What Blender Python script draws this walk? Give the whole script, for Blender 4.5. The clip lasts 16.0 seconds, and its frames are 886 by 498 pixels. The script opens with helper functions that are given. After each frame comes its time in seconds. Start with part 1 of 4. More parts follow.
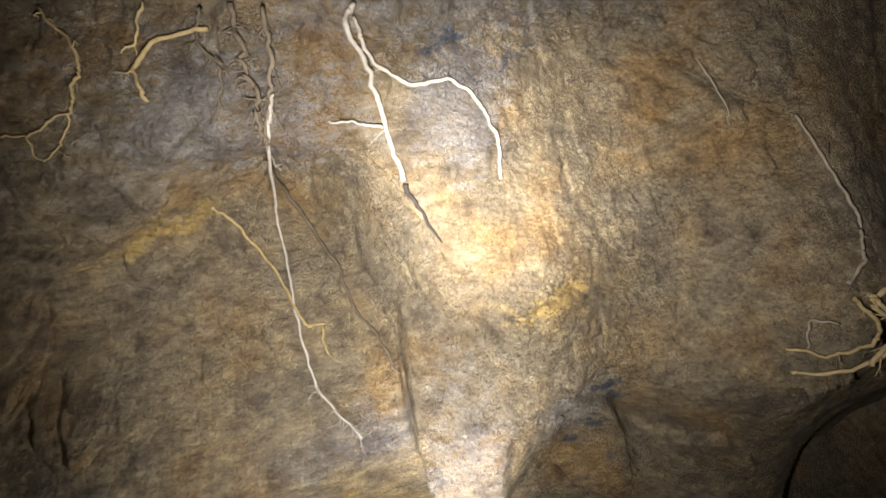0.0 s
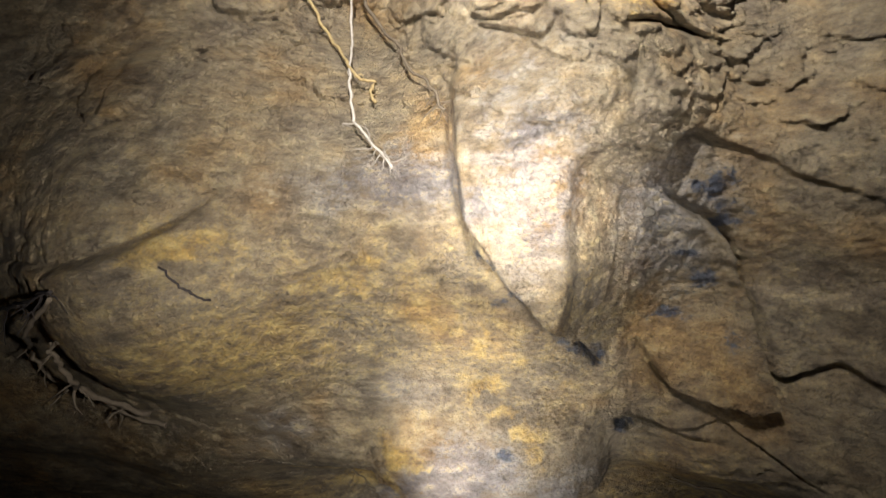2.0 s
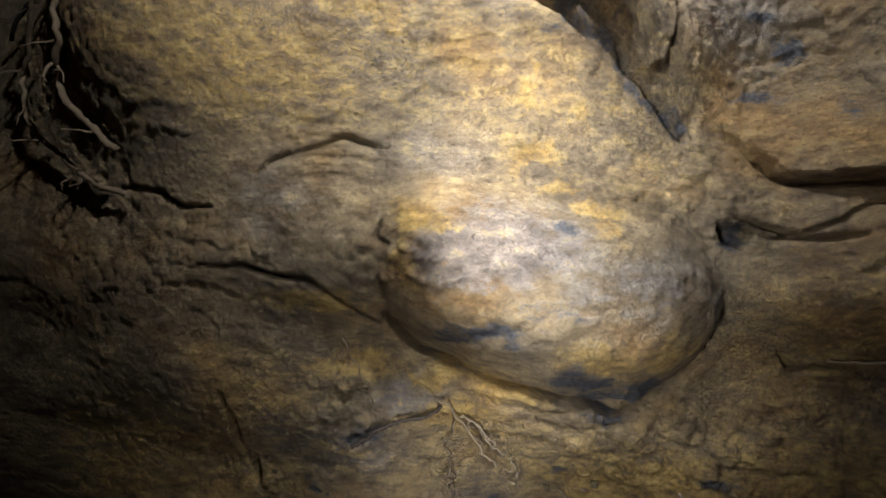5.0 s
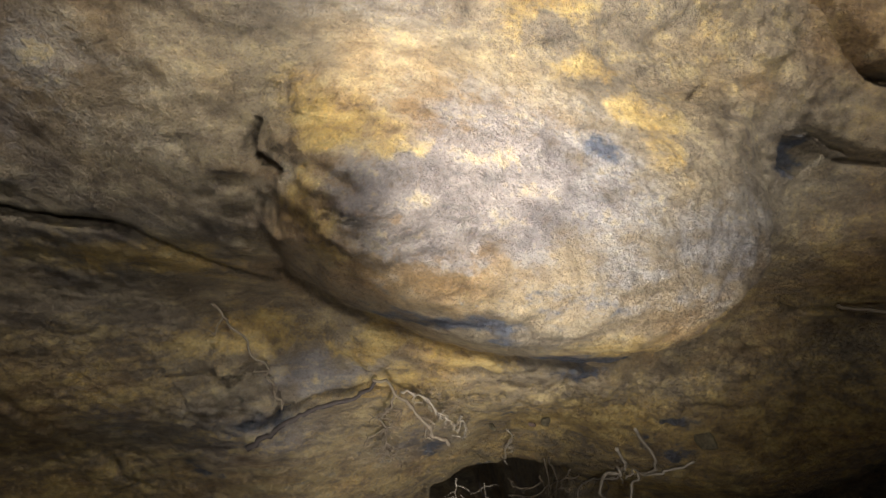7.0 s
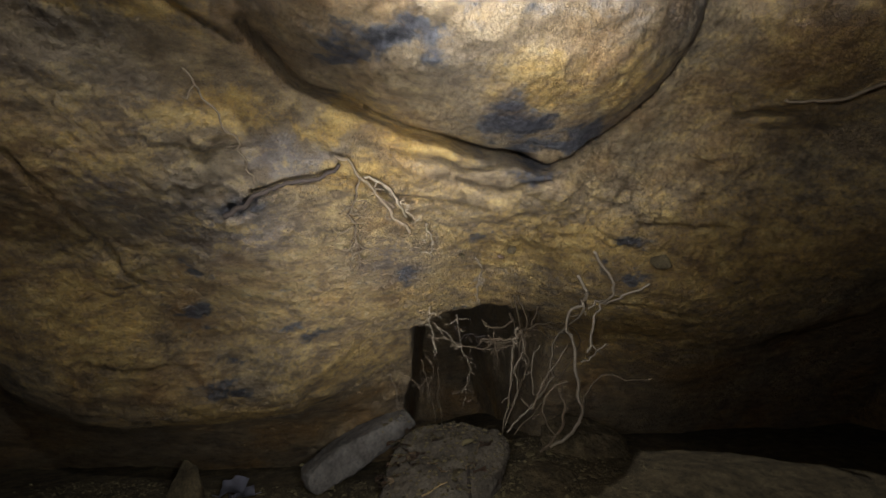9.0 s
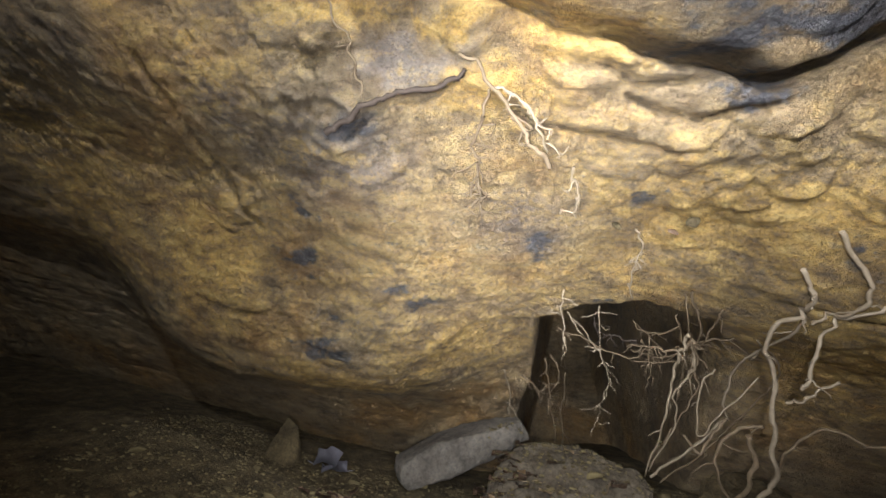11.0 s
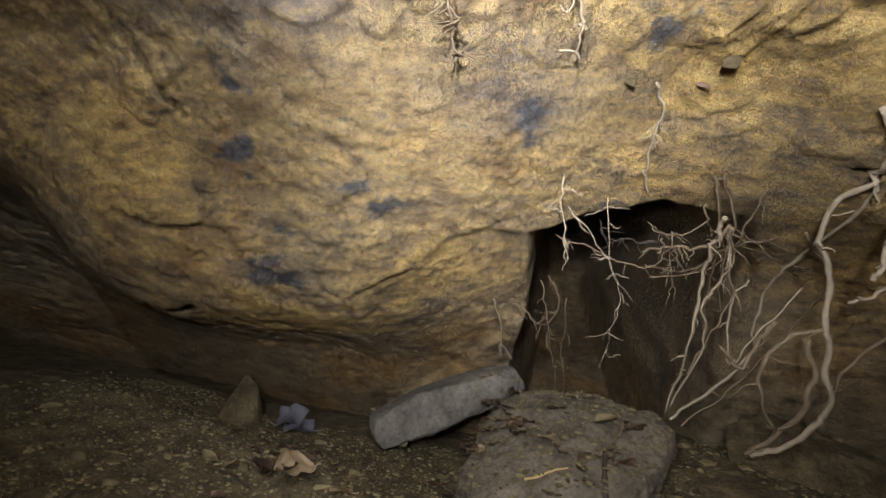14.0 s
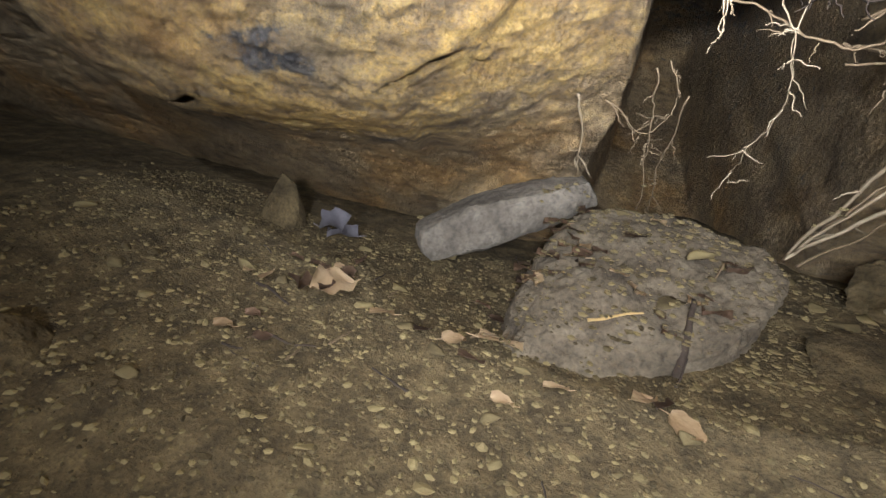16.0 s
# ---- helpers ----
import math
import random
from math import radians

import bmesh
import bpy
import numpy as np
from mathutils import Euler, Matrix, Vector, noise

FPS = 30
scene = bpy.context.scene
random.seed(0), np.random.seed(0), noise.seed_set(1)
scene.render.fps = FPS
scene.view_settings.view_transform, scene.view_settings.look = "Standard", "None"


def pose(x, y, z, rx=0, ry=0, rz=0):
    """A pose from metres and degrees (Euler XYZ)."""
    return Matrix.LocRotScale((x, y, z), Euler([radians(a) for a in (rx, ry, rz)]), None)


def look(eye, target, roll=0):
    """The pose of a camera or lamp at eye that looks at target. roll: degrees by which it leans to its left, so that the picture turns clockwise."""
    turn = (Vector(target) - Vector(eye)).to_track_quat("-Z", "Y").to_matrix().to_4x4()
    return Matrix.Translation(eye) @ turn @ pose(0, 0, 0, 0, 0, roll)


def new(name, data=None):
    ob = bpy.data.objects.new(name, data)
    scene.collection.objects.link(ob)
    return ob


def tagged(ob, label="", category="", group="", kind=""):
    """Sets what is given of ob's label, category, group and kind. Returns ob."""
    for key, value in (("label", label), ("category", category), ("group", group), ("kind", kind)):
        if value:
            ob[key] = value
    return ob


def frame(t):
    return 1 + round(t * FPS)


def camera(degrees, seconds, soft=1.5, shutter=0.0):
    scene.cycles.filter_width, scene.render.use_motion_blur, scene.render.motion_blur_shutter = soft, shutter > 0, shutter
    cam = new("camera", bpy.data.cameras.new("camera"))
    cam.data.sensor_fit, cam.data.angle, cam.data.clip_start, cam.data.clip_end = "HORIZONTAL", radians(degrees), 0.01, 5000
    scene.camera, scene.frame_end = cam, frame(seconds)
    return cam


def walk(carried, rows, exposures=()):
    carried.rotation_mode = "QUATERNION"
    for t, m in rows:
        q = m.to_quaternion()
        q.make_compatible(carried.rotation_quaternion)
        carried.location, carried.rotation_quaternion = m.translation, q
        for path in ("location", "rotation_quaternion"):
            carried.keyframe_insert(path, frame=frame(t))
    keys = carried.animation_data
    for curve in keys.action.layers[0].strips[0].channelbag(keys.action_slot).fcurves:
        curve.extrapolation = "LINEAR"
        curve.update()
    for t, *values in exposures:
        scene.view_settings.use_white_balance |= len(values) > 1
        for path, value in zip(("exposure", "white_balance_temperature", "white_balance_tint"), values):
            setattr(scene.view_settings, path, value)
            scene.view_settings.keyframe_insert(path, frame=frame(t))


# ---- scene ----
cam = camera(93.0, 16.0)
PATH = [
    (0, (0.288, -3.484, 2.97), (0.627, -1.515, 2.895), -6.3),
    (0.5, (0.221, -3.413, 2.629), (0.623, -1.457, 2.743), -6.6),
    (1, (0.241, -3.364, 2.314), (0.58, -1.408, 2.562), -6.0),
    (1.5, (0.251, -3.219, 1.929), (0.467, -1.27, 2.326), -3.3),
    (2, (0.361, -3.053, 1.522), (0.332, -1.152, 2.141), 0.7),
    (2.5, (0.516, -2.884, 1.187), (0.375, -1.056, 1.986), 3.9),
    (3, (0.636, -2.73, 1.047), (0.377, -0.948, 1.917), 6.8),
    (3.5, (0.535, -2.603, 1.036), (0.222, -0.831, 1.91), 8.9),
    (4, (0.24, -2.409, 1.071), (0.234, -0.629, 1.981), 1.8),
    (4.5, (0.157, -2.238, 0.928), (0.206, -0.514, 1.94), -0.1),
    (5, (0.351, -2.061, 0.421), (0.176, -0.644, 1.822), 7.3),
    (5.2, (0.394, -1.912, 0.242), (0.161, -0.678, 1.798), 10.2),
    (7.3, (0.203, -1.7, 0.903), (0.749, 0.061, 1.677), -9.2),
    (7.5, (0.189, -1.655, 0.88), (0.847, 0.06, 1.671), -13.5),
    (8, (0.253, -1.657, 0.755), (0.703, 0.129, 1.533), -5.9),
    (8.5, (0.332, -1.687, 0.578), (0.651, 0.141, 1.325), -3.1),
    (9, (0.377, -1.689, 0.439), (0.631, 0.17, 1.13), -1.3),
    (9.5, (0.413, -1.56, 0.47), (0.407, 0.319, 1.153), 5.6),
    (10, (0.435, -1.355, 0.527), (0.239, 0.518, 1.198), 9.4),
    (10.2, (0.429, -1.31, 0.544), (0.135, 0.557, 1.197), 11.8),
    (12.3, (0.377, -1.482, 0.129), (-0.046, 0.326, 0.87), 10.5),
    (12.5, (0.398, -1.454, 0.157), (-0.004, 0.362, 0.891), 10.0),
    (13, (0.439, -1.329, 0.291), (0.021, 0.502, 0.977), 10.2),
    (13.5, (0.447, -1.12, 0.278), (0.016, 0.71, 0.962), 10.1),
    (14, (0.438, -1.038, 0.265), (0.104, 0.82, 0.926), 9.7),
    (14.5, (0.425, -0.937, 0.265), (-0.112, 0.929, 0.744), 12.3),
    (15, (0.454, -0.867, 0.319), (0.176, 1.089, 0.627), 7.9),
    (15.5, (0.417, -0.806, 0.334), (0.086, 1.167, 0.321), 9.7),
    (16, (0.386, -0.775, 0.356), (-0.035, 1.146, -0.012), 11.7),
]
# the clip's camera dims and brightens its picture on the way
walk(cam, [(t, look(eye, target, roll)) for t, eye, target, roll in PATH], exposures=[(0.0, -0.1), (1.0, -0.2), (1.5, 0.1), (2.0, 0.4), (3.0, 0.7), (4.0, 0.9), (5.0, 0.7), (7.5, 0.8), (8.5, 0.9), (9.0, 1.2), (9.5, 1.8), (10.0, 2.3), (12.5, 2.8), (14.0, 2.6), (15.0, 3.0), (16.0, 3.6)])


# ---- light: the carried torch, at the stations where it is held along the wall ----
ORIGIN = Vector((0, 0.45, 0.35))
ALONG = Vector((0, -1, 1)).normalized()     # up the leaning wall
OUT = Vector((0, -1, -1)).normalized()      # out of the wall, into the passage


def at(u, v, w):
    """A place from metres across, up and out of the leaning wall."""
    return ORIGIN + Vector((u, 0, 0)) + ALONG * v + OUT * w


def torch(eye, target, watts, degrees, blend=1.0, size=0.02):
    data = bpy.data.lights.new("torch_light", "SPOT")
    data.energy, data.spot_size, data.spot_blend, data.shadow_soft_size = watts, radians(degrees), blend, size
    data.color = (0.92, 0.985, 1.15)
    ob = new("torch_light", data)
    ob.matrix_world = look(eye, target)
    return ob


# broad beams, then the bright middle of the beam
torch((0.25, -3.40, 2.90), (0.72, -1.95, 3.10), 280, 122)
torch((0.36, -2.80, 1.50), (0.12, -1.65, 2.20), 100, 122)
torch((0.30, -2.00, 0.90), (0.38, -1.10, 1.52), 12, 120)
torch((0.42, -1.62, 0.58), (0.95, -0.80, 1.18), 9, 116)
torch((0.38, -1.40, 0.34), (0.08, 0.0, 0.88), 9, 124)
torch((0.42, -0.85, 0.40), (0.40, 0.20, 0.32), 4.2, 112)
torch((0.25, -3.40, 2.90), (0.76, -1.98, 3.14), 500, 46)
torch((0.36, -2.80, 1.50), (0.58, -1.85, 2.14), 200, 44)
torch((0.20, -2.00, 0.95), (0.52, -1.28, 1.54), 68, 58)
torch((0.14, -1.70, 0.98), (0.52, -1.15, 1.16), 26, 50)
torch((0.42, -1.62, 0.55), (0.70, -1.00, 1.06), 16, 54)
torch((0.38, -1.45, 0.37), (0.34, -0.35, 0.98), 28, 54)

world = bpy.data.worlds.new("cave_dark")
world.use_nodes = True
world.node_tree.nodes["Background"].inputs["Color"].default_value = (0.004, 0.004, 0.006, 1)
world.node_tree.nodes["Background"].inputs["Strength"].default_value = 0.2
scene.world = world

# ---- materials ----


def material(name, rough=0.85, spec=0.25):
    m = bpy.data.materials.new(name)
    m.use_nodes = True
    bsdf = m.node_tree.nodes["Principled BSDF"]
    bsdf.inputs["Roughness"].default_value = rough
    bsdf.inputs["Specular IOR Level"].default_value = spec
    return m, m.node_tree.nodes, m.node_tree.links, bsdf


def noise_node(nodes, links, coord, scale, detail=6, rough=0.6, stretch=None):
    n = nodes.new("ShaderNodeTexNoise")
    n.inputs["Scale"].default_value, n.inputs["Detail"].default_value, n.inputs["Roughness"].default_value = scale, detail, rough
    if stretch:
        mp = nodes.new("ShaderNodeMapping")
        mp.inputs["Scale"].default_value = stretch
        links.new(coord, mp.inputs["Vector"])
        coord = mp.outputs["Vector"]
    links.new(coord, n.inputs["Vector"])
    return n.outputs["Fac"]


def ramp(nodes, links, fac, stops):
    r = nodes.new("ShaderNodeValToRGB")
    els = r.color_ramp.elements
    while len(els) < len(stops):
        els.new(0.5)
    for el, (pos, col) in zip(els, stops):
        el.position, el.color = pos, (*col, 1)
    links.new(fac, r.inputs["Fac"])
    return r.outputs["Color"]


def mix(nodes, links, fac, a, b, blend="MIX"):
    m = nodes.new("ShaderNodeMix")
    m.data_type, m.blend_type = "RGBA", blend
    for sock, val in ((m.inputs["Factor"], fac), (m.inputs["A"], a), (m.inputs["B"], b)):
        if isinstance(val, (int, float)):
            sock.default_value = val
        elif isinstance(val, tuple):
            sock.default_value = (*val, 1)
        else:
            links.new(val, sock)
    return m.outputs["Result"]


def maths(nodes, links, op, a, b):
    m = nodes.new("ShaderNodeMath")
    m.operation = op
    for sock, val in zip(m.inputs, (a, b)):
        if isinstance(val, (int, float)):
            sock.default_value = val
        else:
            links.new(val, sock)
    return m.outputs[0]


def bumped(nodes, links, bsdf, pairs):
    """Fine relief: pairs of a height and its depth in metres."""
    last = None
    for height, depth in pairs:
        b = nodes.new("ShaderNodeBump")
        b.inputs["Strength"].default_value, b.inputs["Distance"].default_value = 1.0, depth
        links.new(height, b.inputs["Height"])
        if last:
            links.new(last, b.inputs["Normal"])
        last = b.outputs["Normal"]
    links.new(last, bsdf.inputs["Normal"])


def rock_material():
    m, nodes, links, bsdf = material("clay_rock", 0.72, 0.35)
    co = nodes.new("ShaderNodeTexCoord").outputs["Object"]
    stain_and_shade = nodes.new("ShaderNodeAttribute")
    stain_and_shade.attribute_name = "stain_and_shade"
    parts = nodes.new("ShaderNodeSeparateColor")
    links.new(stain_and_shade.outputs["Color"], parts.inputs["Color"])
    big = noise_node(nodes, links, co, 2.6, 5, 0.6)
    mid = noise_node(nodes, links, co, 11, 8, 0.66, (1, 2.2, 2.2))
    fine = noise_node(nodes, links, co, 70, 8, 0.72)
    grit = noise_node(nodes, links, co, 260, 4, 0.6)
    web = noise_node(nodes, links, co, 5.5, 9, 0.68, (0.8, 2.4, 2.4))
    split = maths(nodes, links, "ABSOLUTE", maths(nodes, links, "SUBTRACT", web, 0.5), 0)
    lines = nodes.new("ShaderNodeMapRange")
    lines.inputs["From Min"].default_value, lines.inputs["From Max"].default_value = 0.0, 0.022
    links.new(split, lines.inputs["Value"])
    some = nodes.new("ShaderNodeMapRange")
    some.inputs["From Min"].default_value, some.inputs["From Max"].default_value = 0.46, 0.62
    links.new(noise_node(nodes, links, co, 4.3, 3, 0.6), some.inputs["Value"])
    cracks = maths(nodes, links, "ADD", lines.outputs["Result"], maths(nodes, links, "SUBTRACT", 1.0, some.outputs["Result"]))
    clods = nodes.new("ShaderNodeTexVoronoi")
    clods.inputs["Scale"].default_value = 55
    links.new(co, clods.inputs["Vector"])
    clay = ramp(nodes, links, mid, [(0.28, (0.17, 0.118, 0.060)), (0.45, (0.32, 0.236, 0.132)), (0.58, (0.42, 0.318, 0.180)), (0.75, (0.52, 0.41, 0.25))])
    rust = ramp(nodes, links, big, [(0.38, (0.88, 0.88, 0.87)), (0.52, (1.0, 0.95, 0.85)), (0.66, (1.08, 0.87, 0.58))])
    col = mix(nodes, links, 1.0, clay, rust, "MULTIPLY")
    ochre = ramp(nodes, links, mid, [(0.3, (0.30, 0.160, 0.036)), (0.5, (0.52, 0.325, 0.085)), (0.7, (0.68, 0.48, 0.17))])
    grey = ramp(nodes, links, mid, [(0.3, (0.13, 0.11, 0.095)), (0.5, (0.25, 0.215, 0.18)), (0.7, (0.37, 0.33, 0.28))])
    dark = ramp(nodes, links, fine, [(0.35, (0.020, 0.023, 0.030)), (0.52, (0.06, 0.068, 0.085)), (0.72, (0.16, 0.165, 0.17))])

    def edge(channel, low, high, amount=1.0):
        """An edge of stains or painted shade, broken up by the grain."""
        s = maths(nodes, links, "ADD", parts.outputs[channel], maths(nodes, links, "MULTIPLY", maths(nodes, links, "SUBTRACT", mid, 0.5), 2.6))
        s = maths(nodes, links, "ADD", s, maths(nodes, links, "MULTIPLY", maths(nodes, links, "SUBTRACT", fine, 0.5), 1.6))
        mr = nodes.new("ShaderNodeMapRange")
        mr.inputs["From Min"].default_value, mr.inputs["From Max"].default_value, mr.inputs["To Max"].default_value = low, high, amount
        links.new(s, mr.inputs["Value"])
        return mr.outputs["Result"]

    col = mix(nodes, links, edge("Blue", 0.30, 0.75, 0.75), col, grey)
    col = mix(nodes, links, edge("Red", 0.32, 0.95, 0.85), col, ochre)
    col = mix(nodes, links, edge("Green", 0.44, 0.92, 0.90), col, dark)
    speck = ramp(nodes, links, grit, [(0.32, (0.62, 0.60, 0.58)), (0.45, (0.97, 0.97, 0.97)), (0.62, (1.03, 1.03, 1.03)), (0.72, (1.5, 1.46, 1.38))])
    col = mix(nodes, links, 1.0, col, speck, "MULTIPLY")
    patch = ramp(nodes, links, fine, [(0.30, (0.62, 0.60, 0.60)), (0.43, (0.92, 0.91, 0.91)), (0.55, (1.02, 1.02, 1.01)), (0.70, (1.25, 1.22, 1.17))])
    col = mix(nodes, links, 1.0, col, patch, "MULTIPLY")
    scale_like = noise_node(nodes, links, co, 21, 9, 0.7, (1, 1.7, 1.7))
    flaky = ramp(nodes, links, scale_like, [(0.34, (0.66, 0.64, 0.63)), (0.46, (0.94, 0.93, 0.92)), (0.54, (1.02, 1.02, 1.01)), (0.68, (1.20, 1.17, 1.12))])
    col = mix(nodes, links, 1.0, col, flaky, "MULTIPLY")
    blot = ramp(nodes, links, noise_node(nodes, links, co, 6.5, 6, 0.62), [(0.34, (0.66, 0.64, 0.66)), (0.46, (0.94, 0.93, 0.93)), (0.56, (1.03, 1.02, 1.0)), (0.68, (1.20, 1.13, 1.0))])
    col = mix(nodes, links, 1.0, col, blot, "MULTIPLY")
    links.new(col, bsdf.inputs["Base Color"])
    links.new(maths(nodes, links, "ADD", maths(nodes, links, "MULTIPLY", fine, 0.5), 0.36), bsdf.inputs["Roughness"])
    bumped(nodes, links, bsdf, [(maths(nodes, links, "MINIMUM", cracks, 1.0), 0.016), (mid, 0.012), (scale_like, 0.016), (fine, 0.032), (clods.outputs["Distance"], 0.006), (grit, 0.005)])
    return m


def plain_rock(name, lo, mid_c, hi, scale=14, rough=0.85, depth=0.02):
    m, nodes, links, bsdf = material(name, rough, 0.25)
    co = nodes.new("ShaderNodeTexCoord").outputs["Object"]
    a = noise_node(nodes, links, co, scale, 8, 0.66)
    b = noise_node(nodes, links, co, scale * 7, 6, 0.7)
    col = ramp(nodes, links, a, [(0.3, lo), (0.5, mid_c), (0.7, hi)])
    speck = ramp(nodes, links, b, [(0.32, (0.6, 0.6, 0.6)), (0.5, (1, 1, 1)), (0.72, (1.3, 1.28, 1.22))])
    links.new(mix(nodes, links, 1.0, col, speck, "MULTIPLY"), bsdf.inputs["Base Color"])
    bumped(nodes, links, bsdf, [(a, depth), (b, depth * 0.35)])
    return m


def varied(name, lo, hi, rough=0.8, scale=30, depth=0.004, spread=0.5):
    """Colour that differs from piece to piece and along each piece."""
    m, nodes, links, bsdf = material(name, rough, 0.25)
    co = nodes.new("ShaderNodeTexCoord").outputs["Object"]
    a = noise_node(nodes, links, co, scale, 6, 0.65)
    geo = nodes.new("ShaderNodeNewGeometry").outputs["Random Per Island"]
    info = nodes.new("ShaderNodeObjectInfo").outputs["Random"]
    rnd = maths(nodes, links, "FRACT", maths(nodes, links, "ADD", geo, info), 0)
    f = maths(nodes, links, "ADD", maths(nodes, links, "MULTIPLY", rnd, spread), maths(nodes, links, "MULTIPLY", a, 1 - spread))
    links.new(ramp(nodes, links, f, [(0.2, lo), (0.75, hi)]), bsdf.inputs["Base Color"])
    bumped(nodes, links, bsdf, [(a, depth)])
    return m


ROCK = rock_material()
STONE = plain_rock("grey_brown_stone", (0.068, 0.057, 0.043), (0.132, 0.112, 0.084), (0.205, 0.175, 0.134), 9, 0.88, 0.010)
DUSTY = plain_rock("dusty_stone", (0.055, 0.042, 0.027), (0.110, 0.087, 0.056), (0.18, 0.145, 0.096), 12, 0.92, 0.008)
SOIL = plain_rock("loose_soil", (0.042, 0.030, 0.014), (0.094, 0.068, 0.031), (0.172, 0.126, 0.058), 16, 0.92, 0.02)
GRAVEL = varied("gravel", (0.05, 0.036, 0.016), (0.185, 0.142, 0.062), 0.9, 60, 0.002, 0.6)
PALE_ROOT = varied("pale_root_bark", (0.16, 0.115, 0.062), (0.39, 0.305, 0.20), 0.75, 45, 0.004, 0.2)
BROWN_ROOT = varied("brown_root_bark", (0.075, 0.050, 0.026), (0.20, 0.142, 0.080), 0.8, 45, 0.004, 0.2)
YELLOW_ROOT = varied("yellow_root_bark", (0.24, 0.15, 0.05), (0.50, 0.35, 0.15), 0.75, 45, 0.004, 0.2)
DARK_ROOT = varied("dark_root_bark", (0.014, 0.010, 0.008), (0.06, 0.042, 0.028), 0.85, 45, 0.004, 0.2)
WHITE_ROOT = varied("peeled_root", (0.25, 0.185, 0.11), (0.48, 0.395, 0.285), 0.7, 45, 0.004, 0.2)
LEAF = varied("dry_leaf", (0.24, 0.15, 0.07), (0.52, 0.38, 0.22), 0.6, 25, 0.003, 0.4)
BLUE_LEAF = varied("faded_leaf", (0.12, 0.11, 0.115), (0.28, 0.26, 0.27), 0.6, 25, 0.003, 0.4)
DARK_LEAF = varied("rotten_leaf", (0.04, 0.026, 0.018), (0.20, 0.12, 0.07), 0.6, 25, 0.003, 0.5)

# ---- relief ----
RNG = np.random.default_rng(7)
TABLE = RNG.random((256, 256))


def lattice(x, y, shift=0):
    x, y = np.asarray(x) + shift * 17.3, np.asarray(y) + shift * 9.1
    i, j = np.floor(x).astype(int), np.floor(y).astype(int)
    fx, fy = x - i, y - j
    fx, fy = fx * fx * (3 - 2 * fx), fy * fy * (3 - 2 * fy)
    a, b, c, d = TABLE[i & 255, j & 255], TABLE[(i + 1) & 255, j & 255], TABLE[i & 255, (j + 1) & 255], TABLE[(i + 1) & 255, (j + 1) & 255]
    return (a * (1 - fx) + b * fx) * (1 - fy) + (c * (1 - fx) + d * fx) * fy


def fbm(x, y, octaves=5, shift=0, gain=0.5):
    total, amp, top = 0.0, 1.0, 0.0
    for n in range(octaves):
        total, top = total + amp * lattice(x * 2**n, y * 2**n, shift + n), top + amp
        amp *= gain
    return total / top - 0.5


def ridge(x, y, octaves=4, shift=0):
    total, amp = 0.0, 1.0
    for n in range(octaves):
        total = total + amp * (1 - np.abs(2 * lattice(x * 2**n, y * 2**n, shift + n) - 1))
        amp *= 0.5
    return total / 1.9


def smooth(a, b, x):
    t = np.clip((x - a) / (b - a), 0, 1)
    return t * t * (3 - 2 * t)


def along_line(u, v, line):
    """The distance from a broken line, and how far along it, 0 to 1."""
    best, where = np.full(np.shape(u), 9.0), np.zeros(np.shape(u))
    for n, ((a, b), (c, d)) in enumerate(zip(line, line[1:])):
        s = np.clip(((u - a) * (c - a) + (v - b) * (d - b)) / ((c - a) ** 2 + (d - b) ** 2 + 1e-9), 0, 1)
        far = np.hypot(u - a - s * (c - a), v - b - s * (d - b))
        where = np.where(far < best, (n + s) / (len(line) - 1), where)
        best = np.minimum(best, far)
    return best, where


def inside(u, v, shape):
    """The distance inside a closed outline; negative outside."""
    far, _ = along_line(u, v, [*shape, shape[0]])
    odd = np.zeros(np.shape(u), bool)
    for (a, b), (c, d) in zip(shape, [*shape[1:], shape[0]]):
        odd ^= ((b > v) != (d > v)) & (u < (c - a) * (v - b) / (d - b + 1e-12) + a)
    return np.where(odd, far, -far)


PROFILE_V = [-0.9, -0.3, 0.1, 0.3, 0.5, 0.62, 0.8, 1.0, 1.25, 1.3, 1.5, 1.7, 1.75, 1.9, 2.0, 2.1, 2.3, 2.4, 2.6, 2.7, 2.9, 3.0, 3.2, 3.3, 3.5, 3.6, 3.8, 4.1, 4.5, 5.0, 5.6]
PROFILE_W = [-0.3, -0.16, -0.11, -0.06, -0.02, 0.06, 0.17, 0.23, 0.31, 0.33, 0.3, 0.43, 0.44, 0.42, 0.39, 0.39, 0.37, 0.37, 0.38, 0.36, 0.27, 0.21, 0.01, -0.09, -0.22, -0.37, -0.55, -0.84, -1.02, -1.16, -1.52]
BUMPS = [  # u, v, reach across, reach up, height
    (0.68, 1.62, 0.42, 0.20, 0.15), (2.00, 2.43, 0.65, 0.60, 0.22), (1.93, 3.22, 0.75, 0.45, 0.30),
    (-0.06, 0.96, 0.30, 0.25, 0.06), (1.21, 0.98, 0.35, 0.35, 0.06), (-0.61, 2.48, 0.35, 0.5, 0.12),
    (0.07, 1.50, 0.22, 0.14, -0.07), (0.14, 3.44, 0.5, 0.3, -0.10), (1.39, 1.51, 0.2, 0.3, 0.10), (0.81, 0.91, 0.2, 0.18, -0.06),
    (1.20, 1.84, 0.2, 0.15, -0.06), (1.05, 3.40, 0.3, 0.3, 0.14), (-0.32, 0.33, 0.3, 0.25, 0.03), (1.75, 0.51, 0.42, 0.5, 0.15),
]
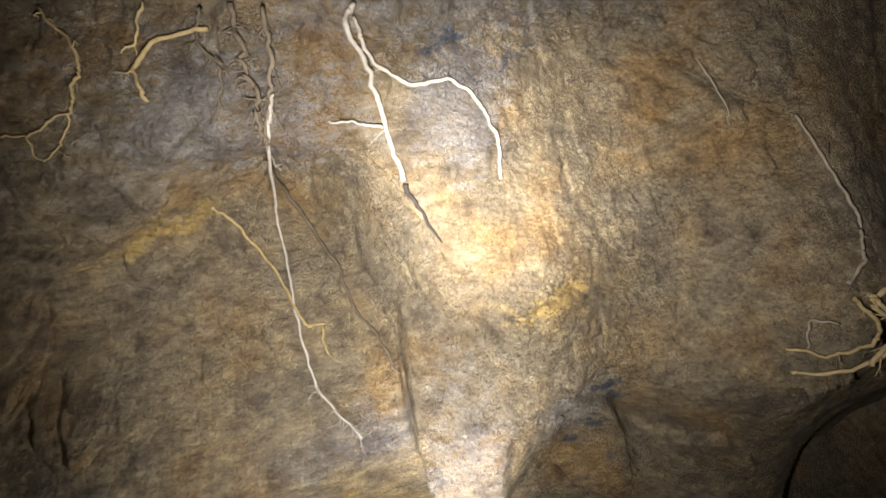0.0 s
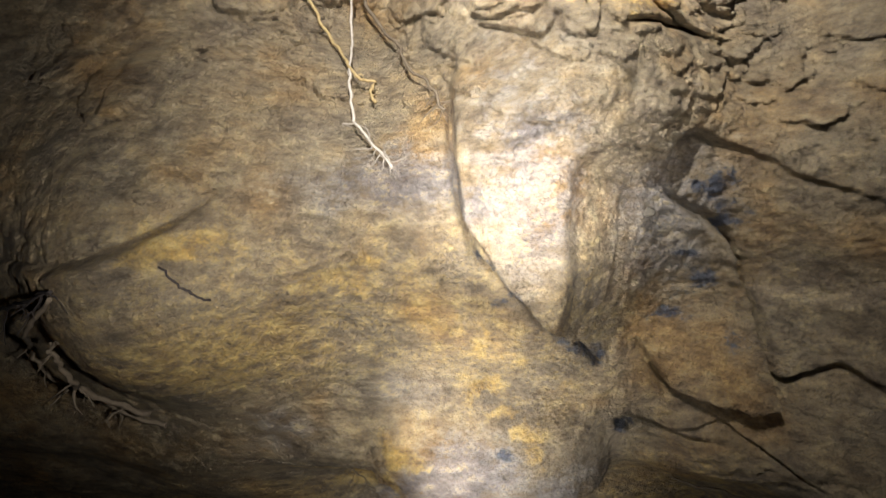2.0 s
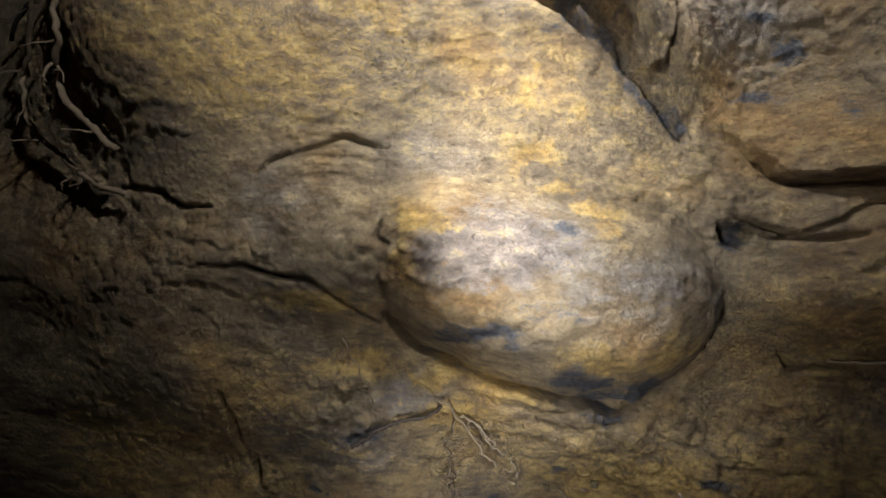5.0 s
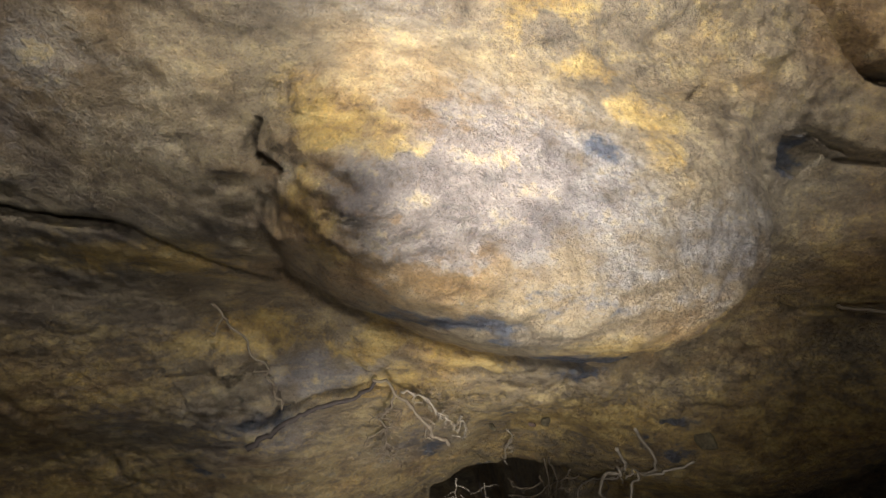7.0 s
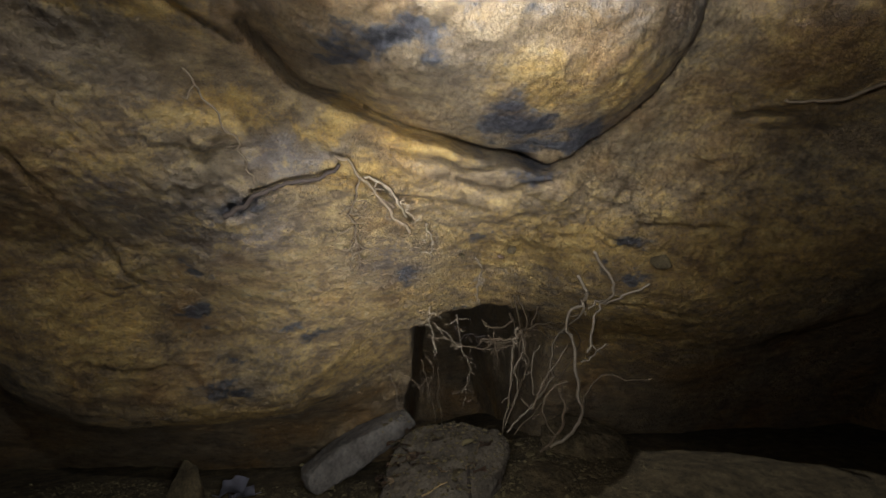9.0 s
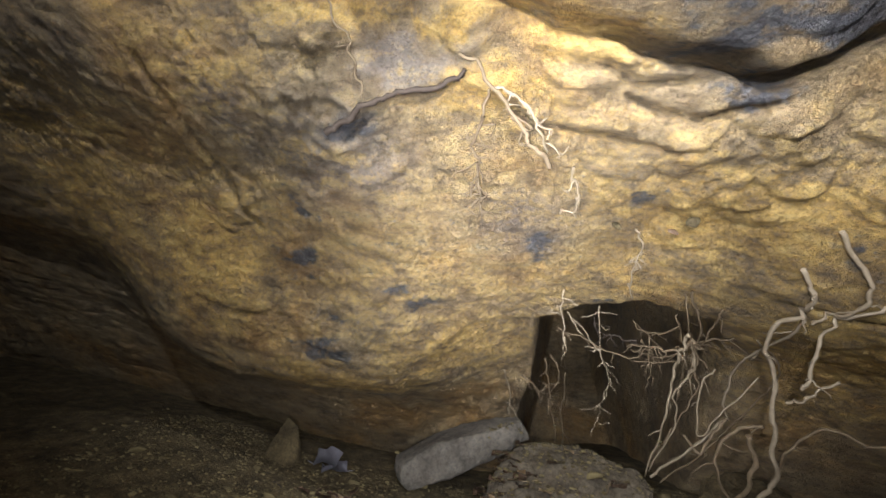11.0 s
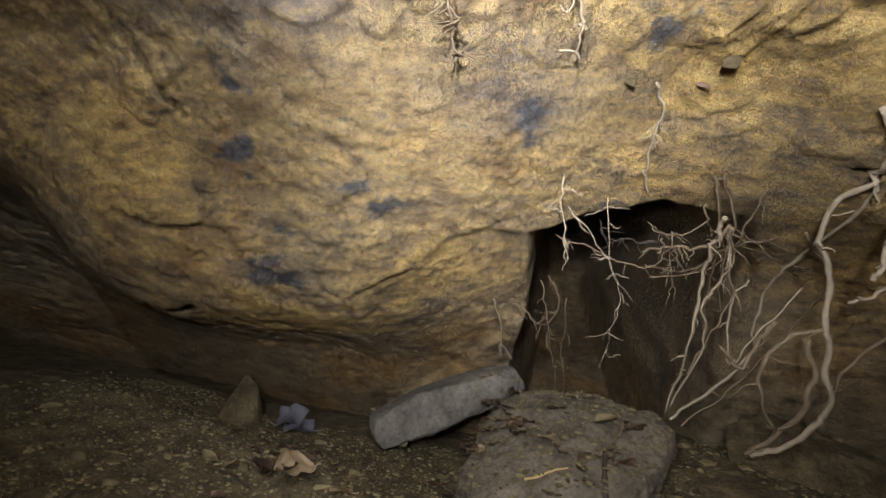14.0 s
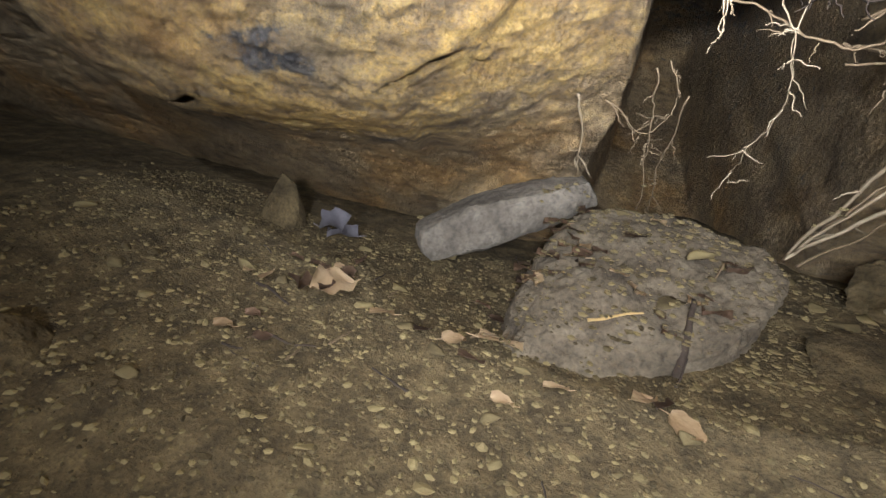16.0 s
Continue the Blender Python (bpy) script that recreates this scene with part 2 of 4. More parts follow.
SWELLS = [[0.29, 0.22, -0.09, -0.04, 0.0], [-0.07, -0.04, -0.07, 0.08, 0.0], [0.13, 0.02, 0.04, -0.17, 0.19], [-0.03, 0.13, -0.03, 0.14, 0.38], [0.19, -0.02, 0.12, -0.29, -0.01], [0.14, 0.09, -0.09, -0.09, -0.12], [-0.08, -0.52, 0.35, -0.24, 0.28], [0.23, 0.3, 0.05, -0.19, 0.22], [-0.09, 0.07, 0.03, -0.04, -0.01]]  # broad swells, in rows going up the wall


def base(u, v):
    k = np.clip((np.asarray(v)[..., None] - np.linspace(-0.12, 0.12, 7)), -0.9, 5.0)
    w = np.interp(k, PROFILE_V, PROFILE_W).mean(-1)
    for a, b, ru, rv, h in BUMPS:
        w = w + h * np.exp(-((u - a) / ru) ** 2 - ((v - b) / rv) ** 2)
    for n, row in enumerate(SWELLS):
        for k, h in enumerate(row):
            w = w + h * np.exp(-((u + 0.7 - 0.7 * k) / 0.45) ** 2 - ((v - 0.4 - 0.5 * n) / 0.38) ** 2)
    return w


CRACKS = [  # width, depth, line
    (0.008, 0.07, [(1.26, 1.55), (1.33, 1.49), (1.40, 1.51), (1.50, 1.50)]),
    (0.005, 0.04, [(1.06, 1.94), (1.20, 1.89), (1.41, 1.99), (1.58, 1.91), (1.69, 1.87)]),
    (0.008, 0.06, [(0.74, 3.42), (0.92, 3.46), (1.09, 3.36), (1.30, 3.27)]),
    (0.007, 0.05, [(-0.74, 3.67), (-0.64, 3.64), (-0.30, 3.53)]),
    (0.009, 0.07, [(1.65, 3.91), (1.79, 3.88), (1.97, 3.85)]),
    (0.008, 0.06, [(1.45, 3.76), (1.63, 3.73), (1.83, 3.77)]),
    (0.007, 0.05, [(0.02, 0.39), (0.10, 0.43), (0.17, 0.455)]),
    (0.006, 0.05, [(0.38, 1.36), (0.58, 1.30), (0.72, 1.32)]),
    (0.005, 0.04, [(1.10, 1.16), (1.32, 1.14), (1.50, 1.16)]),
    (0.005, 0.04, [(1.05, 0.80), (1.25, 0.84), (1.48, 0.80)]),
    (0.005, 0.04, [(-0.62, 0.60), (-0.40, 0.56), (-0.25, 0.57)]),
    (0.009, 0.06, [(0.25, 1.30), (0.19, 1.26), (0.09, 1.24), (0.02, 1.20), (-0.03, 1.14)]),
    (0.008, 0.07, [(0.25, 1.28), (0.41, 1.20), (0.54, 1.19), (0.69, 1.17)]),
    (0.009, 0.08, [(-1.17, 2.64), (-0.70, 2.72), (-0.58, 2.77), (-0.39, 2.84)]),
    (0.007, 0.06, [(-0.80, 1.98), (-0.66, 1.96), (-0.59, 1.92), (-0.47, 1.92)]),
    (0.007, 0.05, [(-0.51, 1.74), (-0.37, 1.74), (-0.18, 1.71), (-0.07, 1.64), (0.02, 1.57)]),
    (0.011, 0.12, [(-0.49, 1.31), (-0.47, 1.18), (-0.49, 1.10), (-0.46, 1.01), (-0.45, 0.92), (-0.38, 0.83)]),
    (0.009, 0.07, [(0.88, 3.35), (1.03, 3.35), (1.15, 3.32), (1.33, 3.28)]),
    (0.008, 0.06, [(1.08, 1.95), (1.27, 1.90), (1.37, 1.90)]),
    (0.012, 0.12, [(-0.48, 0.30), (-0.54, 0.26), (-0.60, 0.23), (-0.65, 0.26), (-0.72, 0.22)]),
    (0.006, 0.05, [(0.07, 1.89), (0.05, 1.85), (0.10, 1.83)]),
    (0.006, 0.04, [(0.72, 1.99), (0.79, 1.98), (0.85, 2.02)]),
    (0.006, 0.05, [(0.56, 1.28), (0.71, 1.24), (0.86, 1.29)]),
    (0.006, 0.04, [(-0.90, 3.56), (-0.63, 3.52), (-0.39, 3.56), (-0.12, 3.57)]),
    (0.008, 0.06, [(0.43, 4.01), (0.50, 3.98), (0.58, 4.03)]),
    (0.010, 0.06, [(1.52, 3.94), (1.75, 3.91), (1.89, 3.89)]),
    (0.008, 0.05, [(1.33, 3.92), (1.50, 3.86), (1.68, 3.85)]),
    (0.009, 0.06, [(1.83, 3.67), (1.99, 3.70), (2.19, 3.84)]),
    (0.006, 0.04, [(-0.32, 2.03), (-0.09, 2.16), (0.07, 2.12)]),
    (0.007, 0.05, [(0.10, 3.33), (0.26, 3.38), (0.33, 3.37)]),
    (0.007, 0.05, [(0.74, 2.98), (0.91, 3.00), (1.07, 2.97)]),
]
SLAB = [(0.41, 3.90), (0.36, 3.68), (0.37, 3.41), (0.36, 3.10), (0.40, 2.81), (0.53, 2.64), (0.65, 2.50), (0.80, 2.35), (0.95, 2.19),
        (1.01, 2.34), (1.00, 2.62), (1.05, 2.93), (1.11, 3.11), (1.60, 3.45), (1.68, 3.84), (0.96, 3.92)]
LOBE = [(0.38, 3.75), (0.39, 3.36), (0.37, 3.10), (0.39, 2.82), (0.46, 2.67), (0.58, 2.55), (0.67, 2.45), (0.80, 2.34), (0.88, 2.40), (0.92, 2.60),
        (0.94, 2.80), (0.95, 2.90), (1.04, 2.94), (1.10, 3.00), (1.20, 3.02), (1.32, 2.97), (1.50, 2.90), (1.74, 2.84), (1.96, 2.70), (2.30, 2.62), (2.6, 3.7)]
FLAKE = [(1.00, 2.88), (1.17, 2.77), (1.35, 2.66), (1.50, 2.42), (1.56, 2.12), (1.46, 2.07), (1.33, 2.06), (1.23, 2.07), (1.11, 2.22), (0.98, 2.42)]
FLAKE_LOW = [(1.50, 2.46), (1.70, 2.50), (1.86, 2.64), (2.06, 2.46), (2.02, 2.28), (1.86, 2.24), (1.72, 2.28), (1.56, 2.16)]
BOSS = [(0.06, 1.90), (0.06, 1.72), (0.07, 1.60), (0.16, 1.50), (0.31, 1.455), (0.45, 1.41), (0.58, 1.37), (0.80, 1.33), (0.95, 1.41), (1.03, 1.52), (1.06, 1.66),
        (1.03, 1.82), (0.95, 2.0), (0.55, 2.17), (0.18, 2.08)]
CAVITY = [(0.48, 0.53), (0.66, 0.61), (0.80, 0.66), (0.98, 0.65), (1.10, 0.46), (1.14, 0.20), (1.20, -0.98), (0.56, -0.98), (0.46, -0.10), (0.50, 0.25)]
FACE = [(0.06, 0.41), (0.16, 0.45), (0.22, 0.51), (0.28, 0.56), (0.36, 0.565), (0.46, 0.54), (0.52, 0.24), (0.30, -0.08), (0.05, -0.30), (0.00, 0.08)]
NOTCH = [(1.03, 1.93), (1.16, 1.92), (1.12, 1.84), (1.05, 1.86)]
STAINS_AND_SHADE = {  # across, up, reach, reach, amount
    "dark": [(0.65, 1.47, 0.09, 0.055, 1.3), (0.82, 1.41, 0.14, 0.045, 1.3), (0.69, 1.38, 0.09, 0.04, 1.1), (0.38, 1.59, 0.15, 0.05, 1.1), (0.30, 1.56, 0.08, 0.03), (1.13, 1.07, 0.09, 0.035),
             (0.44, 0.88, 0.09, 0.06), (-0.17, 0.45, 0.11, 0.045, 1.1), (-0.03, 1.18, 0.08, 0.05, 0.9), (0.67, 1.06, 0.05, 0.05, 0.9), (1.17, 0.97, 0.10, 0.035), (-0.22, 0.94, 0.06, 0.05, 0.8),
             (-0.25, 0.79, 0.07, 0.08, 0.9), (0.05, 0.71, 0.12, 0.035, 0.9), (0.78, 1.29, 0.11, 0.04), (0.12, 0.64, 0.10, 0.025, 0.9), (0.66, 0.62, 0.07, 0.03, 0.8), (-0.14, 0.58, 0.12, 0.03, 0.8),
             (-0.06, 0.11, 0.06, 0.05, 0.8), (1.27, 2.85, 0.08, 0.05, 1.3), (1.36, 2.74, 0.05, 0.08, 1.2), (1.21, 2.62, 0.06, 0.035), (1.32, 2.52, 0.07, 0.045, 1.1), (1.20, 2.35, 0.10, 0.05), (1.42, 2.30, 0.05, 0.05, 0.8),
             (0.57, 2.50, 0.05, 0.03, 1.1), (0.49, 2.61, 0.04, 0.03), (0.62, 4.05, 0.10, 0.04), (0.95, 3.97, 0.12, 0.03, 0.8), (0.55, 1.86, 0.04, 0.02), (1.10, 1.88, 0.07, 0.04), (-0.49, 0.93, 0.06, 0.04, 0.8),
             # the last entry darkens the inside of the hollow: shade put into the colour
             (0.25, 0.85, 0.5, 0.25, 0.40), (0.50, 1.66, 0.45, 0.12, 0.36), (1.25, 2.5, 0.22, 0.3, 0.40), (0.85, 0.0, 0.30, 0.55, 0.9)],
    "ochre": [(0.17, 1.77, 0.035, 0.09, 1.2), (0.15, 1.90, 0.06, 0.05, 1.2), (0.24, 1.89, 0.07, 0.03), (0.47, 2.31, 0.05, 0.03, 1.2), (0.48, 2.11, 0.10, 0.06, 1.2), (0.67, 1.92, 0.08, 0.06, 1.1), (0.61, 2.25, 0.03, 0.03),
              (-0.16, 1.64, 0.18, 0.05), (0.59, 1.99, 0.07, 0.04), (0.66, 1.55, 0.12, 0.05, 1.1), (0.86, 1.54, 0.16, 0.09), (0.50, 1.37, 0.16, 0.06, 1.1), (0.25, 1.41, 0.16, 0.05, 1.1), (-0.05, 1.42, 0.20, 0.07),
              (-0.46, 2.75, 0.16, 0.05, 1.1), (-0.04, 2.54, 0.22, 0.06, 0.8), (0.09, 2.62, 0.05, 0.05), (0.50, 2.37, 0.04, 0.03), (0.92, 1.02, 0.55, 0.20), (-0.55, 0.74, 0.28, 0.35, 0.9), (-0.19, 0.26, 0.40, 0.16, 1.0),
              (1.35, 0.70, 0.45, 0.45, 0.9), (-0.36, 1.31, 0.25, 0.20, 0.8), (1.55, 1.05, 0.55, 0.35, 0.9), (0.30, 1.26, 0.18, 0.07), (-0.96, 0.89, 0.35, 0.45, 0.8), (0.25, 0.45, 0.35, 0.20, 0.8), (0.90, 3.42, 0.22, 0.05), (-0.45, 3.50, 0.25, 0.06),
              (0.40, 0.85, 1.6, 0.55, 0.62), (-0.35, 2.35, 0.50, 0.25, 0.80), (0.85, 0.0, 0.3, 0.6, 0.5), (1.40, 1.60, 0.35, 0.30, 0.6), (0.3, 2.4, 1.5, 0.6, 0.45)],
    "grey": [(0.40, 1.83, 0.26, 0.12, 1.2), (0.10, 1.33, 0.14, 0.05, 1.1), (-0.06, 1.08, 0.25, 0.20), (0.26, 2.86, 0.42, 0.10), (0.68, 3.90, 0.22, 0.16), (-0.1, 3.9, 0.5, 0.3, 0.8), (0.75, 1.75, 0.25, 0.12, 0.7),
             (0.35, 0.95, 0.25, 0.15), (0.60, 2.9, 0.2, 0.35, 0.8), (-0.35, 1.25, 0.12, 0.20), (0.8, 4.3, 1.0, 0.3, 0.9), (1.1, 2.7, 0.25, 0.3, 0.8), (-0.25, 1.95, 0.25, 0.15, 0.6), (0.20, 2.10, 0.25, 0.12, 0.6)],
}


def relief(u, v):
    """How far the wall stands out, with its slabs, ledges, cracks and hollows."""
    wu, wv = u + 0.035 * fbm(u * 9, v * 9, 4, 3), v + 0.035 * fbm(u * 9, v * 9, 4, 8)
    w = base(u, v)
    # strata and lumps
    calm = (1 - 0.6 * smooth(-0.35, -0.65, u) * smooth(1.3, 1.0, v)) * 0.28 + 0.62 * smooth(2.6, 3.0, v) + 0.12 * smooth(1.3, 1.0, v) * smooth(-0.6, -0.3, u)
    w = w + 0.07 * fbm(u * 1.6, v * 2.4, 4, 11) + calm * 0.06 * fbm(u * 5, v * 7, 5, 20, 0.55) + calm * 0.024 * fbm(u * 18, v * 24, 4, 30, 0.6)
    step = v * 9 + 7.0 * fbm(u * 1.5, v * 1.5, 5, 40)
    shelf = step - np.floor(step)
    some = smooth(-0.02, 0.16, fbm(u * 2.2, v * 2.2, 3, 44))
    w = w + some * 0.008 * (smooth(0.0, 0.15, shelf) - shelf)
    # the hanging slab with its broken lower lobe
    d = inside(wu, wv, SLAB)
    tip = smooth(2.15, 2.75, v)
    w = w + smooth(-0.004, 0.012, d) * (0.03 + 0.11 * tip) * (1 - 0.95 * smooth(0.66, 0.95, u)) * (1 - smooth(2.9, 3.35, v))
    edge, pos = along_line(wu, wv, SLAB[2:9])
    w = w - 0.09 * np.exp(-((edge / 0.010) ** 2)) * (d < 0.002) * smooth(3.15, 2.85, v)
    d = inside(wu, wv, LOBE)
    own = 1 - 0.72 * smooth(0.69, 0.77, u) * smooth(3.02, 2.92, v) * smooth(1.08, 1.03, u)
    w = w + own * smooth(-0.003, 0.010, d) * (0.075 - 0.058 * smooth(1.05, 1.4, u)) * (1 - smooth(3.0, 3.45, v)) - own * (0.05 - 0.048 * smooth(0.62, 0.68, u) * smooth(1.10, 1.02, u)) * np.exp(-((d + 0.010) / 0.010) ** 2) * (v < 3.2) * smooth(1.5, 1.15, u)
    # flakes leaning to the right of it
    d = inside(wu, wv, FLAKE)
    w = w + smooth(-0.005, 0.015, d) * (0.01 + 0.10 * smooth(1.05, 1.5, u))
    w = w - 0.05 * np.exp(-((d + 0.010) / 0.012) ** 2) * (v < 2.13) - 0.04 * np.exp(-((d + 0.012) / 0.014) ** 2) * (u > 1.1)
    d = inside(wu, wv, FLAKE_LOW)
    w = w + smooth(-0.005, 0.03, d) * 0.05 - 0.015 * np.exp(-((d + 0.012) / 0.012) ** 2) * (v < 2.3)
    # the big rounded boss, undercut along its lower rim
    d = inside(wu, wv, BOSS)
    w = w + 0.11 * np.sqrt(smooth(0, 0.22, d)) * (1 - smooth(1.85, 2.15, v))
    w = w - 0.28 * np.exp(-((d + 0.012) / 0.012) ** 2) * (v < 1.62) * smooth(-0.05, 0.1, u) * (0.55 + 0.45 * smooth(0.45, 0.6, u))
    w = w + 0.008 * ridge(wu * 7 + wv * 4, wv * 16, 3, 50) * smooth(0, 0.1, d)
    # hollow at the foot
    d = inside(wu, wv, FACE)
    w = w - 0.035 * smooth(-0.006, 0.03, d)
    d = inside(wu, wv, CAVITY)
    w = w - 0.60 * smooth(-0.008, 0.05, d) - 1.10 * smooth(0.03, 0.22, d) + 0.10 * fbm(u * 4, v * 4, 4, 82) * smooth(0, 0.1, d)
    d = inside(wu, wv, NOTCH)
    w = w - 0.06 * smooth(0, 0.02, d)
    for width, depth, line in CRACKS:
        d, pos = along_line(wu, wv, line)
        w = w - depth * np.exp(-((d / (width * (0.35 + 0.7 * np.sin(np.pi * pos)))) ** 2)) + 0.004 * np.exp(-((d - 0.025) / 0.03) ** 2)
    # many hairline splits along the beds
    hair = ridge(u * 4.2, v * 9 + 4 * fbm(u * 3, v * 3, 4, 61), 4, 60)
    w = w - 0.022 * smooth(0.90, 0.97, hair) * smooth(-0.05, 0.15, fbm(u * 1.7, v * 1.7, 3, 66))
    # clods and pitting
    w = w + 0.011 * fbm(u * 45, v * 45, 4, 70, 0.65) - 0.010 * smooth(0.62, 0.85, lattice(u * 38, v * 38, 75)) * smooth(0.5, 0.7, lattice(u * 3, v * 3, 76))
    return w


# strength of the wall's stains, and of the shade painted into the hollow
def stain_and_shade(u, v, kind):
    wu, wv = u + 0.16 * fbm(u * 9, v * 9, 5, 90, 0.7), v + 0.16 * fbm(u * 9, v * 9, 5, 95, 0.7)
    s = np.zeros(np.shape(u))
    for a, b, ru, rv, *amount in STAINS_AND_SHADE[kind]:
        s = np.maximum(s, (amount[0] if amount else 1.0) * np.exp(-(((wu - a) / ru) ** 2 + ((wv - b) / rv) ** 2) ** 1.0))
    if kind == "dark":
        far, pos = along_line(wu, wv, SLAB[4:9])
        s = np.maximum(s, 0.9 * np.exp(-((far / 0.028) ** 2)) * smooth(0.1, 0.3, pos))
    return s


def mesh_grid(name, points, nu, nv, material, flip=False):
    me = bpy.data.meshes.new(name)
    k = np.arange(nu * nv).reshape(nv, nu)
    quads = np.stack([k[:-1, :-1], k[:-1, 1:], k[1:, 1:], k[1:, :-1]], -1).reshape(-1, 4)
    if flip:
        quads = quads[:, ::-1]
    me.vertices.add(nu * nv)
    me.vertices.foreach_set("co", points.astype(np.float32).ravel())
    me.loops.add(quads.size)
    me.loops.foreach_set("vertex_index", quads.astype(np.int32).ravel())
    me.polygons.add(len(quads))
    me.polygons.foreach_set("loop_start", np.arange(0, quads.size, 4, dtype=np.int32))
    me.polygons.foreach_set("use_smooth", np.ones(len(quads), bool))
    me.update(calc_edges=True)
    me.materials.append(material)
    return me


def spaced(*pieces):
    return np.concatenate([np.arange(a, b, s) for a, b, s in pieces])


us = spaced((-3.2, -1.2, 0.04), (-1.2, 2.7, 0.0078), (2.7, 3.9, 0.04))
vs = spaced((-1.0, -0.35, 0.03), (-0.35, 4.55, 0.0078), (4.55, 5.6, 0.03))
UU, VV = np.meshgrid(us, vs)
WW = relief(UU, VV)


def plates(count, u0, u1, v0, v1, low, high, thick):
    """Overlapping clods and flakes, each standing proud along its lower edge."""
    for _ in range(count):
        a, b, ru, tilt = RNG.uniform(u0, u1), RNG.uniform(v0, v1), RNG.uniform(low, high), RNG.uniform(-0.5, 0.5)
        rv, h = ru * RNG.uniform(0.45, 1.0), thick * RNG.uniform(0.3, 1.0)
        i0, i1 = np.searchsorted(us, (a - 1.4 * ru, a + 1.4 * ru))
        j0, j1 = np.searchsorted(vs, (b - 1.4 * ru, b + 1.4 * ru))
        u, v = UU[j0:j1, i0:i1], VV[j0:j1, i0:i1]
        if not u.size:
            continue
        x, y = u - a, v - b
        x, y = (x * math.cos(tilt) + y * math.sin(tilt)) / ru, (y * math.cos(tilt) - x * math.sin(tilt)) / rv
        r = np.hypot(x, y) + 0.9 * fbm(u * 12, v * 12, 4, int(a * 99) % 50 + 130)
        WW[j0:j1, i0:i1] += h * smooth(1.0, 0.88, r) * np.clip(0.45 - 0.55 * y, 0, 1) - 0.35 * h * np.exp(-((r - 1.06) / 0.06) ** 2) * (y < 0.1)


plates(300, -1.1, 2.2, 3.1, 4.3, 0.04, 0.15, 0.036)
plates(80, -0.4, 2.2, 0.0, 2.6, 0.02, 0.09, 0.012)
plates(200, 0.08, 1.10, 1.42, 2.1, 0.02, 0.08, 0.006)
plates(40, 0.06, 0.24, 1.72, 1.96, 0.02, 0.05, 0.009)
plates(45, 0.38, 0.85, 1.92, 2.22, 0.02, 0.05, 0.009)
plates(90, -0.2, 1.4, 1.02, 1.45, 0.03, 0.10, 0.020)
plates(70, -0.6, 1.6, 0.45, 0.95, 0.02, 0.07, 0.016)
plates(60, 0.4, 1.6, 3.1, 3.6, 0.04, 0.10, 0.028)
plates(6, 0.62, 0.85, 3.68, 3.85, 0.07, 0.12, 0.055)
plates(12, 0.5, 1.9, 3.75, 4.2, 0.12, 0.22, 0.07)
WW -= 0.035 * smooth(0.70, 0.9, lattice(UU * 60, VV * 60, 140)) * smooth(0.55, 0.75, lattice(UU * 2.3, VV * 2.3, 141)) * 0.25 * smooth(-0.6, -0.3, UU)
PTS = np.array(ORIGIN) + UU[..., None] * np.array((1.0, 0, 0)) + VV[..., None] * np.array(ALONG) + WW[..., None] * np.array(OUT)
wall_mesh = mesh_grid("wall_north", PTS, len(us), len(vs), ROCK)
tint = wall_mesh.attributes.new("stain_and_shade", "FLOAT_COLOR", "POINT")
rgba = np.stack([stain_and_shade(UU, VV, "ochre"), stain_and_shade(UU, VV, "dark"), stain_and_shade(UU, VV, "grey"), np.ones_like(UU)], -1)
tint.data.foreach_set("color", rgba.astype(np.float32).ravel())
wall_north = tagged(new("wall_north", wall_mesh), "leaning brown clay and slate rock wall with ochre and blue-black stains and painted shade in its hollow", "rock wall", kind="structure")


def wall_height(u, v):
    """The height of the wall's built surface."""
    i = int(np.clip(np.searchsorted(us, u), 1, len(us) - 1))
    j = int(np.clip(np.searchsorted(vs, v), 1, len(vs) - 1))
    return float(WW[j, i])


# ---- ground ----


def ground_height(x, y):
    x, y = np.asarray(x, float), np.asarray(y, float)
    z = np.interp(y, [-5.6, -3.6, -3.4, -3.1, -2.7, -2.4, -1.9, -1.55, -1.1, -0.93, -0.775, -0.48, -0.32, -0.15, 0.0, 0.5, 0.9, 1.6], [0.75, 0.72, 0.6, 0.1, -0.3, -0.6, -0.7, -0.74, -0.66, -0.6, -0.5, -0.16, -0.065, -0.03, 0.0, 0.09, 0.14, 0.22])
    z = z + 0.16 * smooth(0.35, 1.15, x) * smooth(-0.5, 0.1, y) + 0.06 * smooth(-0.3, -0.9, x) * smooth(-0.3, 0.3, y)
    return z


def ground_detail(x, y):
    return ground_height(x, y) + 0.05 * fbm(x * 2.5, y * 2.5, 4, 110) + 0.022 * fbm(x * 14, y * 14, 5, 115, 0.6) - 0.011


xs = spaced((-3.4, -1.3, 0.05), (-1.3, 1.9, 0.009), (1.9, 3.8, 0.05))
ys = spaced((-5.8, -0.9, 0.05), (-0.9, 1.1, 0.009), (1.1, 2.2, 0.05))
GX, GY = np.meshgrid(xs, ys)
GZ = ground_detail(GX, GY)
ground_mesh = mesh_grid("ground", np.stack([GX, GY, GZ], -1), len(xs), len(ys), SOIL)
ground = tagged(new("ground", ground_mesh), "sloping dark soil floor strewn with gravel", "ground", kind="structure")


def floor_z(x, y):
    return float(ground_detail(x, y))


